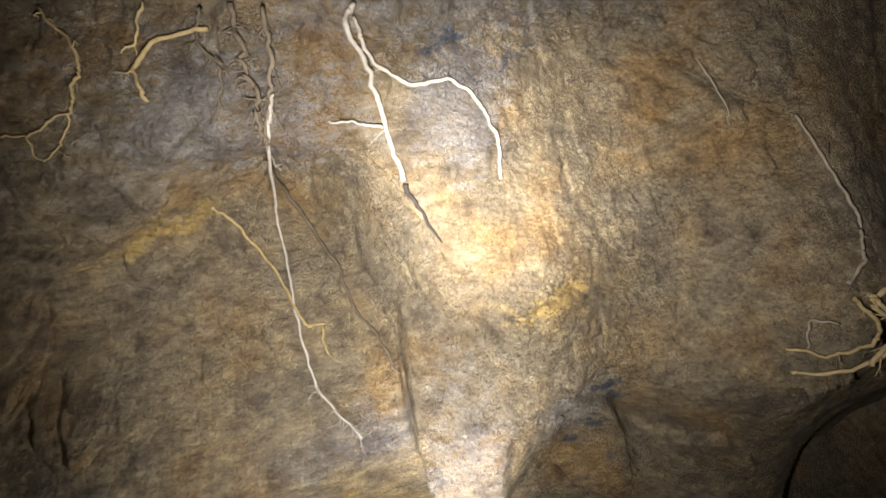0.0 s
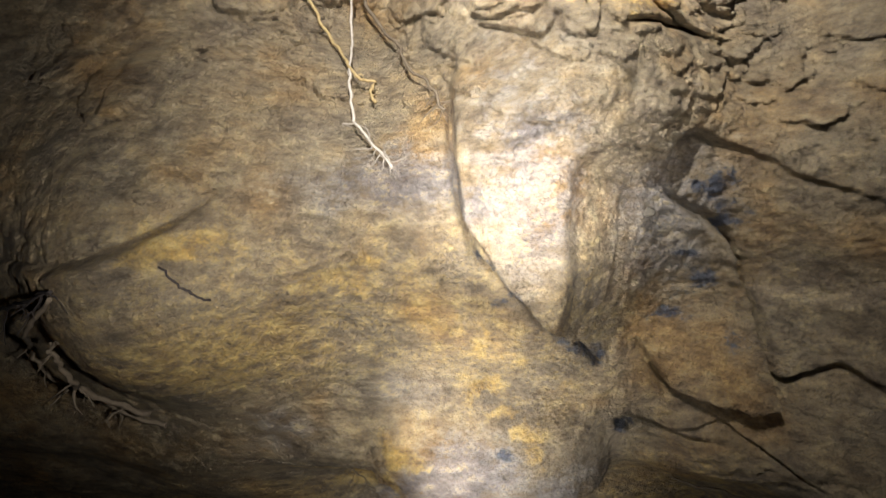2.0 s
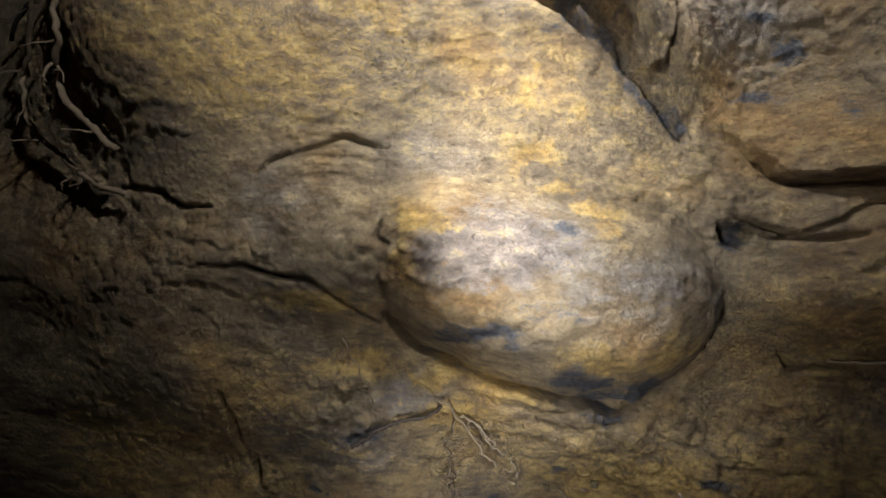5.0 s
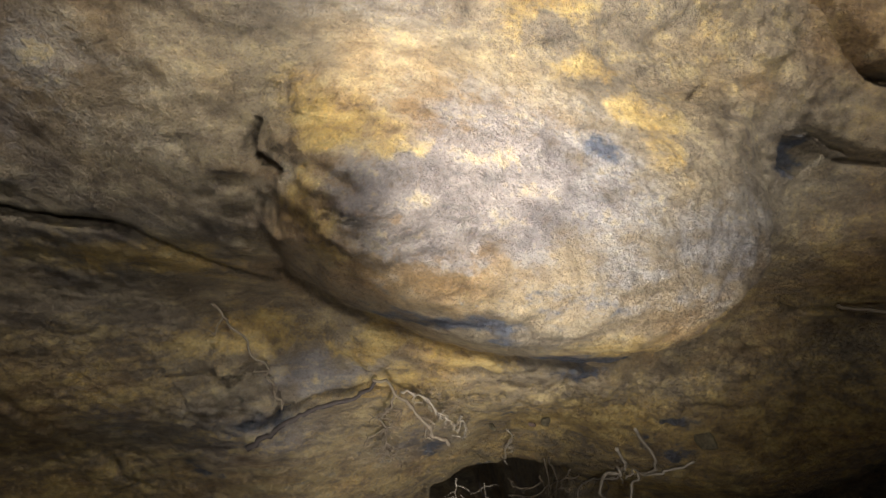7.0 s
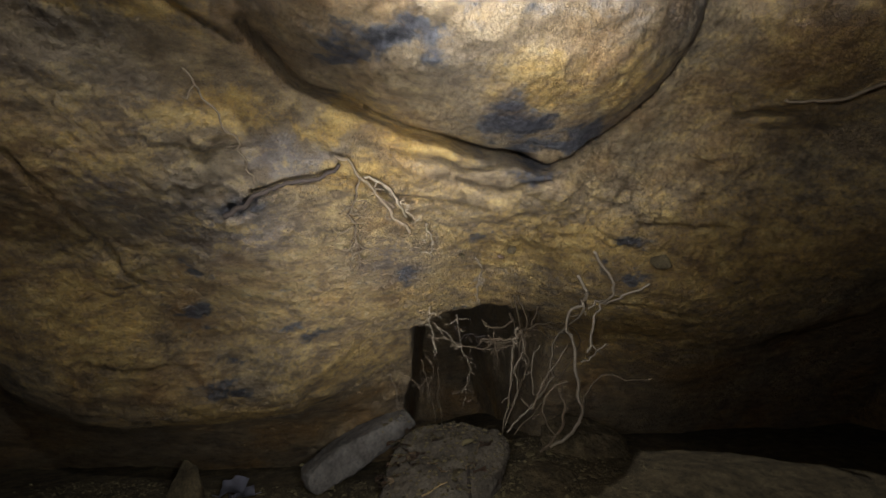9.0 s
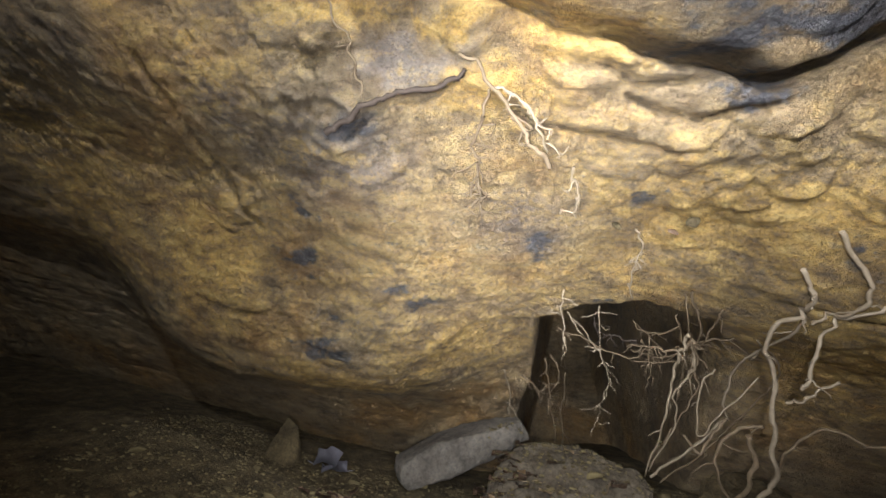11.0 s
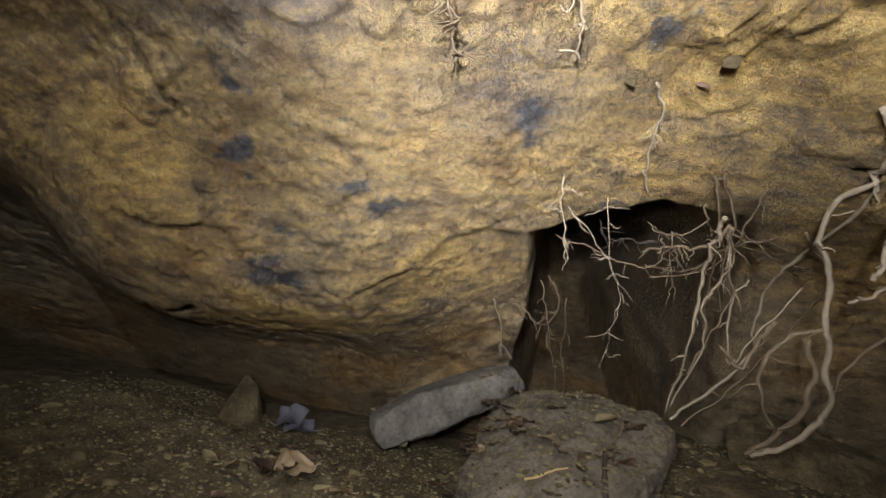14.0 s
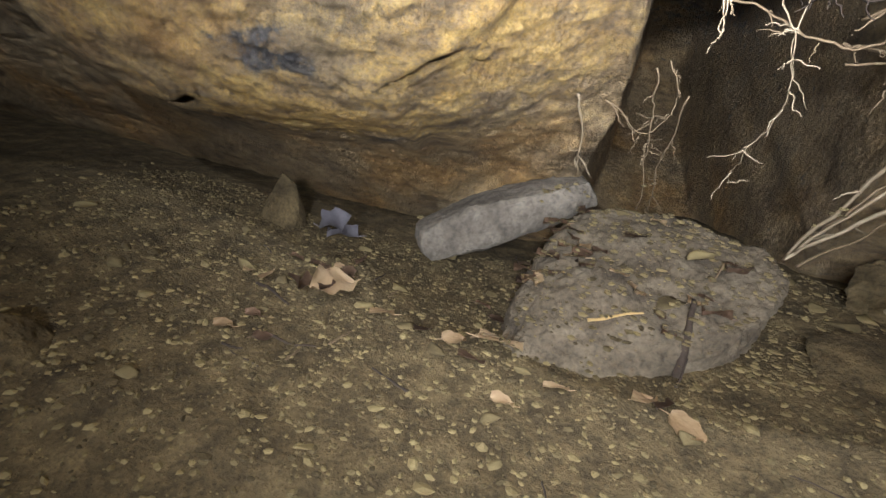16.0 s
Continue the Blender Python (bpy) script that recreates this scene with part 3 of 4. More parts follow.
# ---- the rest of the passage, closing it round ----


def rough_wall(name, corner, across, up, label):
    n, m = 70, 60
    a, b = np.meshgrid(np.linspace(0, 1, n), np.linspace(0, 1, m))
    across, up = np.array(across, float), np.array(up, float)
    out = np.cross(across, up)
    out /= np.linalg.norm(out)
    pts = np.array(corner, float) + a[..., None] * across + b[..., None] * up
    pts = pts + (0.5 * fbm(a * 4, b * 4, 5, len(name)))[..., None] * out
    me = mesh_grid(name, pts, n, m, ROCK)
    return tagged(new(name, me), label, "rock wall", kind="structure")


rough_wall("wall_west", (-2.6, -5.6, -1.2), (0, 7.6, 0), (0, 0, 6.2), "unlit brown rock side wall of the passage")
rough_wall("wall_east", (3.2, 2.0, -1.2), (0, -7.6, 0), (0, 0, 6.2), "unlit brown rock side wall of the passage")
rough_wall("wall_south", (3.6, -5.3, -1.2), (-6.8, 0, 0), (0, 0, 6.2), "unlit brown rock wall at the passage end")
rough_wall("ceiling", (-3.0, -6.0, 4.6), (6.6, 0, 0), (0, 8.0, 0), "unlit brown rock ceiling")

# ---- roots ----


def spline(points, steps):
    """A smooth line through the points."""
    p = [points[0] * 2 - points[1], *points, points[-1] * 2 - points[-2]]
    out = []
    for n in range(1, len(p) - 2):
        for s in range(steps):
            t = s / steps
            a, b, c, d = p[n - 1:n + 3]
            out.append(0.5 * (2 * b + (c - a) * t + (2 * a - 5 * b + 4 * c - d) * t * t + (3 * b - a - 3 * c + d) * t**3))
    return out + [points[-1]]


def tube(bm, line, r0, r1, rng, sides=7, knots=0.25):
    """A tapered, knotty stem along a line."""
    rings, turn = [], Vector((0.3, 0.2, 1)).normalized()
    for n, p in enumerate(line):
        way = (line[min(n + 1, len(line) - 1)] - line[max(n - 1, 0)]).normalized()
        side = way.cross(turn)
        side = side.normalized() if side.length > 1e-3 else way.orthogonal().normalized()
        up = side.cross(way)
        r = (r0 + (r1 - r0) * n / max(len(line) - 1, 1)) * (1 + knots * (rng.random() - 0.4))
        rings.append([bm.verts.new(p + (side * math.cos(a) + up * math.sin(a)) * r * (1 + 0.25 * (rng.random() - 0.5))) for a in (2 * math.pi * k / sides for k in range(sides))])
    for a, b in zip(rings, rings[1:]):
        for k in range(sides):
            bm.faces.new((a[k], a[(k + 1) % sides], b[(k + 1) % sides], b[k])).smooth = True
    bm.faces.new(rings[0][::-1])
    bm.faces.new(rings[-1])


def part(name, bm, material, parent=None, label=""):
    me = bpy.data.meshes.new(name)
    bm.normal_update()
    bm.to_mesh(me)
    bm.free()
    me.materials.append(material)
    ob = new(name, me)
    ob.parent = parent
    return tagged(ob, label)


def wiggly(points, rng, amount, steps=9):
    line = spline(points, steps)
    drift = [Vector((rng.gauss(0, 1), rng.gauss(0, 1), rng.gauss(0, 1))) * amount for _ in range(len(line) + 4)]
    return [p + (drift[n] + drift[n + 1] + drift[n + 2]) / 3 for n, p in enumerate(line)]


def root(uv, off, r0, r1, material, label, rootlets=0, reach=0.06, seed=1, wiggle=0.006, tuft=0):
    """A root against the wall: places across and up it, how far it stands off at its ends, and its thickness."""
    rng = random.Random(seed)
    offs = [off[0] + (off[1] - off[0]) * n / (len(uv) - 1) for n in range(len(uv))]
    pts = [at(u, v, wall_smooth(u, v) + o) for (u, v), o in zip(uv, offs)]
    line = wiggly(pts, rng, wiggle)
    bm = bmesh.new()
    tube(bm, line, r0, r1, rng)
    ob = tagged(new("root"), label, "root", "roots in the wall")
    part("stem", bm, material, ob)
    spots = [rng.randrange(2, len(line) - 1) for _ in range(rootlets)] + [len(line) - 2 - n % 5 for n in range(tuft)]
    for n in spots:
        p = line[n]
        way = Vector((rng.uniform(-1, 1), rng.uniform(-0.4, 0.4), rng.uniform(-1.3, 0.2)))
        tip = p + way.normalized() * reach * rng.uniform(0.5, 1.3)
        mid_p = (p + tip) / 2 + Vector((rng.gauss(0, 0.012), rng.gauss(0, 0.008), rng.gauss(0, 0.012)))
        bm = bmesh.new()
        tube(bm, wiggly([p, mid_p, tip], rng, 0.003, 5), max(r1 * 0.45, 0.0018), 0.0009, rng, 5)
        fork = mid_p + Vector((rng.gauss(0, 0.5), rng.gauss(0, 0.3), rng.uniform(-1, 0.1))).normalized() * reach * 0.4
        tube(bm, wiggly([mid_p, (mid_p + fork) / 2, fork], rng, 0.003, 4), 0.0014, 0.0008, rng, 5)
        part("rootlet", bm, material, ob)
    return ob


def wall_smooth(u, v):
    """The wall's height, evened out over a hand's breadth and never inside the hollow."""
    i, j = np.abs(us - u).argmin(), np.abs(vs - v).argmin()
    near = WW[max(j - 3, 0):j + 4, max(i - 3, 0):i + 4].max()
    return float(max(near, base(np.array(u), np.array(v)) - 0.03))


PALE = "pale knotted tree root hanging on the rock wall"
BROWN = "brown fibrous tree root hanging down the rock wall"
FINE = "thin pale rootlet hanging from the rock"
root([(0.33, 4.17), (0.29, 4.13), (0.34, 4.05), (0.37, 3.97), (0.40, 3.83), (0.43, 3.73)], (0.03, 0.04), 0.010, 0.009, WHITE_ROOT, "thick white peeled tree root against the rock wall", 1, 0.1, 1)
root([(0.43, 3.73), (0.48, 3.65), (0.54, 3.58)], (0.05, 0.01), 0.009, 0.003, DARK_ROOT, "dark broken root tip lying on the rock", 0, 0.05, 2)
root([(0.37, 3.89), (0.29, 3.91), (0.21, 3.92)], (0.06, 0.08), 0.006, 0.003, WHITE_ROOT, "short white side root on the rock wall", 0, 0.05, 3)
root([(0.32, 4.14), (0.34, 4.09), (0.37, 4.03), (0.49, 3.97), (0.64, 3.96), (0.74, 3.90), (0.77, 3.83), (0.78, 3.73)], (0.03, 0.02), 0.0075, 0.006, WHITE_ROOT, "bent white tree root arching across the rock wall", 1, 0.07, 4)
root([(-0.03, 4.20), (-0.03, 4.12), (-0.02, 4.05), (0.00, 3.97), (-0.00, 3.88)], (0.05, 0.05), 0.009, 0.007, BROWN_ROOT, "shaggy brown root bundle hanging down the rock wall", 34, 0.05, 5, 0.012)
root([(0.05, 4.01), (0.03, 3.94), (-0.01, 3.79), (-0.09, 3.36), (-0.05, 3.22), (-0.02, 3.14), (0.01, 3.04), (0.05, 3.01), (0.17, 2.92)], (0.06, 0.03), 0.0065, 0.005, WHITE_ROOT, "long pale tree root with a frayed tip", 4, 0.07, 6, 0.006, 10)
root([(-0.04, 3.74), (-0.04, 3.45), (0.06, 3.32), (0.15, 3.26), (0.20, 3.19), (0.28, 3.15), (0.34, 3.07)], (0.05, 0.04), 0.010, 0.004, BROWN_ROOT, "brown tree root ending in fine branching rootlets", 8, 0.08, 7, 0.007, 10)
root([(0.05, 4.20), (0.06, 4.12), (0.05, 4.05), (0.04, 3.99), (-0.00, 3.88)], (0.08, 0.06), 0.008, 0.006, BROWN_ROOT, BROWN, 7, 0.09, 8)
root([(-0.59, 4.18), (-0.53, 4.13), (-0.48, 4.08), (-0.51, 4.02), (-0.52, 3.98)], (0.05, 0.05), 0.005, 0.0055, YELLOW_ROOT, "yellow forked tree root with broken stubs", 5, 0.03, 9)
root([(-0.52, 3.98), (-0.62, 3.94), (-0.67, 3.92), (-0.74, 3.92)], (0.05, 0.04), 0.0035, 0.0035, YELLOW_ROOT, "thin yellow root crossing the rock wall", 0, 0.05, 10)
root([(-0.52, 3.98), (-0.56, 3.91), (-0.64, 3.86), (-0.67, 3.91)], (0.05, 0.04), 0.003, 0.0028, YELLOW_ROOT, "thin looping yellow root on the rock wall", 1, 0.03, 11)
root([(-0.11, 4.15), (-0.24, 4.13), (-0.33, 4.08), (-0.32, 4.04), (-0.31, 4.00)], (0.04, 0.05), 0.0065, 0.0065, YELLOW_ROOT, "short bent orange root stub on the rock", 1, 0.06, 12)
root([(-0.13, 4.19), (-0.15, 4.12), (-0.08, 4.09)], (0.05, 0.05), 0.006, 0.005, BROWN_ROOT, BROWN, 5, 0.06, 13)
root([(-0.09, 4.08), (-0.10, 4.02), (-0.14, 3.94)], (0.05, 0.03), 0.004, 0.002, BROWN_ROOT, FINE, 2, 0.06, 14)
root([(-0.29, 3.52), (-0.26, 3.44), (-0.18, 3.31), (-0.09, 3.23), (-0.01, 3.16), (0.06, 3.14), (0.06, 3.10), (0.09, 3.08)], (0.02, 0.02), 0.007, 0.006, YELLOW_ROOT, "tawny root half buried in the clay wall", 1, 0.05, 15)
root([(1.97, 3.87), (2.02, 3.77), (2.06, 3.70), (2.08, 3.64), (2.03, 3.60), (2.04, 3.57), (1.96, 3.52)], (0.04, 0.05), 0.005, 0.006, PALE_ROOT, "thin kinked root hanging down the rock wall", 2, 0.05, 16)
root([(1.80, 3.27), (1.90, 3.31), (1.98, 3.37), (2.03, 3.41), (2.01, 3.46), (1.96, 3.49)], (0.05, 0.09), 0.006, 0.008, YELLOW_ROOT, "curled yellow root loop standing off the rock", 2, 0.05, 17)
root([(2.11, 3.53), (2.03, 3.48), (2.09, 3.43), (1.99, 3.33)], (0.06, 0.09), 0.010, 0.008, YELLOW_ROOT, "thick curled yellow root on the rock wall", 3, 0.08, 18)
root([(1.82, 3.19), (1.92, 3.25), (2.05, 3.34), (2.09, 3.42), (2.05, 3.49), (2.01, 3.51)], (0.05, 0.08), 0.007, 0.008, YELLOW_ROOT, "curled yellow root stub on the rock wall", 2, 0.05, 19)
root([(1.91, 3.41), (1.86, 3.38), (1.85, 3.30)], (0.07, 0.05), 0.005, 0.004, PALE_ROOT, FINE, 0, 0.05, 20)
root([(1.67, 3.98), (1.74, 3.88), (1.75, 3.82)], (0.04, 0.03), 0.004, 0.003, PALE_ROOT, FINE, 1, 0.04, 21)
root([(-0.29, 4.19), (-0.32, 4.13), (-0.36, 4.10)], (0.06, 0.05), 0.005, 0.003, YELLOW_ROOT, FINE, 1, 0.04, 22)
# along the ledge at the left
root([(-0.73, 2.66), (-0.93, 2.49), (-1.08, 2.35), (-1.11, 2.25), (-1.08, 2.14), (-0.97, 2.05), (-0.86, 1.98), (-0.74, 1.94)], (0.03, 0.04), 0.006, 0.009, BROWN_ROOT, "long looping brown root along the ledge", 6, 0.08, 23)
root([(-0.81, 2.50), (-0.80, 2.44), (-0.80, 2.33), (-0.88, 2.25), (-0.81, 2.15), (-0.73, 2.07)], (0.03, 0.04), 0.006, 0.011, BROWN_ROOT, "knobbly brown root stub on the ledge", 6, 0.07, 24)
root([(-0.47, 2.72), (-0.41, 2.65), (-0.35, 2.60)], (0.01, 0.02), 0.003, 0.004, DARK_ROOT, "thin dark twig stuck to the clay", 0, 0.05, 25)
root([(-1.22, 2.45), (-0.96, 2.57), (-0.73, 2.68)], (0.02, 0.02), 0.006, 0.005, DARK_ROOT, "dark root lying along the ledge crack", 8, 0.09, 26)
# under the boss
root([(0.25, 1.31), (0.19, 1.28), (0.09, 1.25), (0.02, 1.21), (-0.03, 1.17)], (0.02, 0.06), 0.0045, 0.0065, DARK_ROOT, "dark root stub jutting from below the boss", 0, 0.05, 27)
root([(0.24, 1.34), (0.31, 1.28), (0.38, 1.20), (0.43, 1.14)], (0.02, 0.12), 0.003, 0.0045, BROWN_ROOT, "pale brown root sticking out below the boss", 3, 0.06, 28)
root([(-0.08, 1.51), (-0.06, 1.45), (-0.00, 1.36), (0.02, 1.31), (0.04, 1.26)], (0.01, 0.02), 0.0028, 0.0022, BROWN_ROOT, FINE, 3, 0.04, 29)
root([(1.37, 1.54), (1.46, 1.56), (1.54, 1.62), (1.59, 1.69)], (0.01, 0.04), 0.004, 0.007, BROWN_ROOT, "stubby pale root pressed into the side rock", 0, 0.05, 30)
root([(0.29, 1.28), (0.27, 1.16), (0.29, 1.06), (0.29, 0.98)], (0.02, 0.04), 0.003, 0.003, BROWN_ROOT, "shaggy strand of fine roots hanging from the rock", 20, 0.05, 31, 0.01)
root([(0.48, 1.12), (0.51, 1.05), (0.51, 0.99)], (0.02, 0.03), 0.003, 0.002, PALE_ROOT, FINE, 3, 0.03, 32)
root([(0.31, 1.28), (0.36, 1.26), (0.40, 1.21), (0.43, 1.15)], (0.02, 0.04), 0.003, 0.002, PALE_ROOT, FINE, 6, 0.04, 33)
root([(0.68, 0.95), (0.71, 0.90), (0.71, 0.80), (0.74, 0.70)], (0.02, 0.03), 0.0025, 0.0018, PALE_ROOT, FINE, 6, 0.03, 34)


def off_wall(p):
    """The same place, moved out of the rock where it would lie inside it."""
    d = p - ORIGIN
    u, v, w = d.x, d.dot(ALONG), d.dot(OUT)
    return at(u, v, max(w, wall_height(u, v) + 0.012))


def free_root(points, r0, r1, material, label, rootlets=0, reach=0.06, seed=1, wiggle=0.005):
    """A root that hangs free, through places in the passage."""
    rng = random.Random(seed)
    line = [off_wall(p) for p in wiggly([Vector(p) for p in points], rng, wiggle)]
    bm = bmesh.new()
    tube(bm, line, r0, r1, rng)
    ob = tagged(new("root"), label, "root", "roots over the hollow")
    part("stem", bm, material, ob)
    for _ in range(rootlets):
        p = line[rng.randrange(1, len(line) - 1)]
        tip = p + Vector((rng.uniform(-1, 1), rng.uniform(-0.5, 0.5), rng.uniform(-1.4, 0.2))).normalized() * reach * rng.uniform(0.4, 1.2)
        bm = bmesh.new()
        tube(bm, wiggly([p, (p + tip) / 2, tip], rng, 0.004, 5), max(r1 * 0.5, 0.0015), 0.0007, rng, 5)
        part("rootlet", bm, material, ob)
    return ob


free_root([(1.04, -0.44, 0.92), (1.12, -0.36, 0.87), (1.14, -0.31, 0.82), (1.10, -0.25, 0.75)], 0.0053, 0.0038, PALE_ROOT, "knotted pale root hanging beside the hollow", 2, 0.055, 60)
free_root([(1.03, -0.33, 0.88), (1.08, -0.24, 0.82), (1.06, -0.16, 0.73), (1.12, -0.05, 0.63), (1.16, 0.04, 0.47), (1.19, 0.12, 0.37), (1.16, 0.20, 0.30), (1.10, 0.26, 0.25)], 0.0053, 0.0072, PALE_ROOT, "thick pale root reaching down to the floor", 4, 0.055, 61)
free_root([(1.08, -0.27, 0.80), (1.12, 0.01, 0.81), (1.14, 0.22, 0.75), (1.16, 0.36, 0.64), (1.20, 0.41, 0.57), (1.11, 0.41, 0.45), (0.93, 0.35, 0.31)], 0.0038, 0.0043, PALE_ROOT, "twisted pale root crossing the hollow to the floor", 5, 0.055, 62)
free_root([(1.07, -0.09, 0.73), (1.24, 0.16, 0.72), (1.23, 0.34, 0.57), (1.15, 0.40, 0.46), (0.97, 0.35, 0.30)], 0.0029, 0.0029, BROWN_ROOT, "twisted brown root crossing the hollow", 3, 0.055, 63)
free_root([(1.24, -0.39, 0.85), (1.17, -0.34, 0.81), (1.13, -0.26, 0.75), (1.13, -0.19, 0.64), (1.12, -0.16, 0.60)], 0.0034, 0.0048, PALE_ROOT, "forked pale root leaning on the rock", 3, 0.055, 64)
free_root([(1.20, 0.14, 0.37), (1.18, 0.02, 0.47), (1.23, -0.06, 0.53), (1.31, -0.09, 0.51), (1.37, -0.14, 0.51)], 0.0038, 0.0034, BROWN_ROOT, "brown root crawling over the rock foot", 3, 0.055, 65)
free_root([(0.53, -0.18, 0.77), (0.54, -0.12, 0.70), (0.57, -0.05, 0.62)], 0.0019, 0.0010, PALE_ROOT, "thin pale rootlet hanging from the hollow rim", 6, 0.055, 66)
free_root([(0.55, -0.14, 0.72), (0.65, -0.04, 0.65), (0.71, 0.04, 0.58), (0.71, 0.13, 0.50), (0.73, 0.22, 0.44)], 0.0013, 0.0007, PALE_ROOT, "branching pale root hanging before the hollow", 9, 0.055, 67)
free_root([(0.64, -0.14, 0.75), (0.68, -0.01, 0.63), (0.75, 0.06, 0.57)], 0.0012, 0.0007, PALE_ROOT, "branching pale root hanging before the hollow", 7, 0.055, 68)
free_root([(0.39, 0.18, 0.56), (0.42, 0.26, 0.50), (0.44, 0.36, 0.41)], 0.0024, 0.0014, PALE_ROOT, "short pale root on the hollow edge", 3, 0.055, 69)
free_root([(0.60, 0.18, 0.59), (0.62, 0.36, 0.46), (0.66, 0.52, 0.35)], 0.0019, 0.0014, BROWN_ROOT, "brown root strand hanging inside the hollow", 7, 0.055, 70)
free_root([(0.79, 0.10, 0.69), (0.89, 0.09, 0.68), (0.96, 0.03, 0.73), (1.05, -0.01, 0.75)], 0.0029, 0.0034, BROWN_ROOT, "brown root running under the hollow rim", 8, 0.055, 71)
free_root([(0.98, 0.06, 0.26), (1.02, -0.02, 0.31), (1.03, -0.11, 0.40), (1.00, -0.16, 0.48)], 0.0043, 0.0058, BROWN_ROOT, "thick brown root lying on the floor", 3, 0.055, 72)
free_root([(1.05, 0.06, 0.31), (0.97, -0.04, 0.40), (0.99, -0.10, 0.48), (1.05, -0.13, 0.51)], 0.0034, 0.0043, BROWN_ROOT, "bent brown root reaching to the floor", 3, 0.055, 73)
free_root([(1.17, -0.21, 0.63), (1.14, -0.15, 0.59), (1.12, -0.10, 0.58)], 0.0029, 0.0038, PALE_ROOT, "pale root stub leaning on the rock", 2, 0.055, 74)
free_root([(0.95, -0.17, 0.78), (0.95, -0.08, 0.74), (0.93, 0.02, 0.68), (0.80, 0.09, 0.65)], 0.0029, 0.0019, BROWN_ROOT, "brown root running under the hollow rim", 5, 0.055, 75)
free_root([(0.86, -0.16, 0.82), (0.90, -0.06, 0.73), (0.93, 0.04, 0.66), (0.94, 0.14, 0.55)], 0.0029, 0.0014, BROWN_ROOT, "frayed brown root hanging from the hollow rim", 7, 0.055, 76)
free_root([(1.02, 0.06, 0.66), (0.99, 0.09, 0.61), (1.02, 0.17, 0.47), (1.07, 0.13, 0.55), (1.15, 0.08, 0.66)], 0.0029, 0.0024, PALE_ROOT, "twisted pale root crossing the hollow", 4, 0.055, 77)
free_root([(0.87, -0.17, 0.82), (0.92, -0.09, 0.75), (0.94, 0.02, 0.65), (0.97, 0.10, 0.57)], 0.0034, 0.0014, BROWN_ROOT, "frayed brown root hanging from the hollow rim", 6, 0.055, 78)
free_root([(0.74, -0.03, 0.67), (0.78, -0.08, 0.67), (0.85, -0.12, 0.66), (0.86, -0.19, 0.68)], 0.0024, 0.0043, BROWN_ROOT, "brown root running under the hollow rim", 9, 0.055, 79)
free_root([(0.77, -0.10, 0.68), (0.80, -0.05, 0.65), (0.83, 0.02, 0.58)], 0.0024, 0.0010, BROWN_ROOT, "frayed brown root hanging from the hollow rim", 5, 0.055, 80)
free_root([(0.89, 0.25, 0.32), (0.87, 0.03, 0.51), (0.86, -0.06, 0.61), (0.85, -0.15, 0.66), (0.84, -0.22, 0.69)], 0.0029, 0.0048, PALE_ROOT, "long pale root slanting down to the boulder", 4, 0.055, 81)
free_root([(0.89, 0.23, 0.34), (0.91, 0.07, 0.47), (0.88, -0.03, 0.57), (0.90, -0.09, 0.62), (0.87, -0.18, 0.68)], 0.0024, 0.0034, PALE_ROOT, "long pale root slanting down to the boulder", 4, 0.055, 82)
free_root([(0.90, 0.18, 0.39), (0.92, 0.05, 0.51), (0.93, -0.03, 0.58), (0.90, -0.11, 0.64), (0.87, -0.19, 0.68)], 0.0019, 0.0029, BROWN_ROOT, "thin brown root beside the hollow", 4, 0.055, 83)
free_root([(0.54, -0.02, 0.70), (0.64, -0.01, 0.67), (0.75, -0.00, 0.64), (0.79, -0.06, 0.67)], 0.0014, 0.0019, BROWN_ROOT, "thin brown root across the hollow rim", 8, 0.055, 84)
free_root([(0.64, -0.02, 0.75), (0.67, -0.02, 0.70), (0.70, -0.05, 0.69), (0.75, -0.08, 0.68)], 0.0014, 0.0024, DARK_ROOT, "thin dark root under the hollow rim", 8, 0.055, 85)
free_root([(0.85, -0.13, 0.76), (0.86, -0.07, 0.73), (0.80, -0.04, 0.72), (0.75, -0.03, 0.75)], 0.0024, 0.0014, BROWN_ROOT, "thin brown root along the rock", 6, 0.055, 86)
free_root([(0.87, -0.11, 0.45), (0.91, -0.10, 0.42), (0.93, -0.15, 0.48), (0.95, -0.15, 0.50)], 0.0029, 0.0043, BROWN_ROOT, "bent brown root on the rock foot", 3, 0.055, 87)
free_root([(0.52, 0.12, 0.61), (0.55, 0.22, 0.54), (0.58, 0.31, 0.47), (0.62, 0.45, 0.35)], 0.0019, 0.0012, BROWN_ROOT, "brown root strand hanging inside the hollow", 10, 0.055, 88)
free_root([(0.54, 0.11, 0.63), (0.58, 0.17, 0.57), (0.54, 0.21, 0.51), (0.45, 0.15, 0.55)], 0.0014, 0.0014, BROWN_ROOT, "thin brown root on the hollow edge", 8, 0.055, 89)
free_root([(0.78, -0.13, 0.69), (0.79, -0.10, 0.65), (0.84, -0.04, 0.61)], 0.0019, 0.0010, BROWN_ROOT, "frayed brown root hanging from the hollow rim", 5, 0.055, 90)


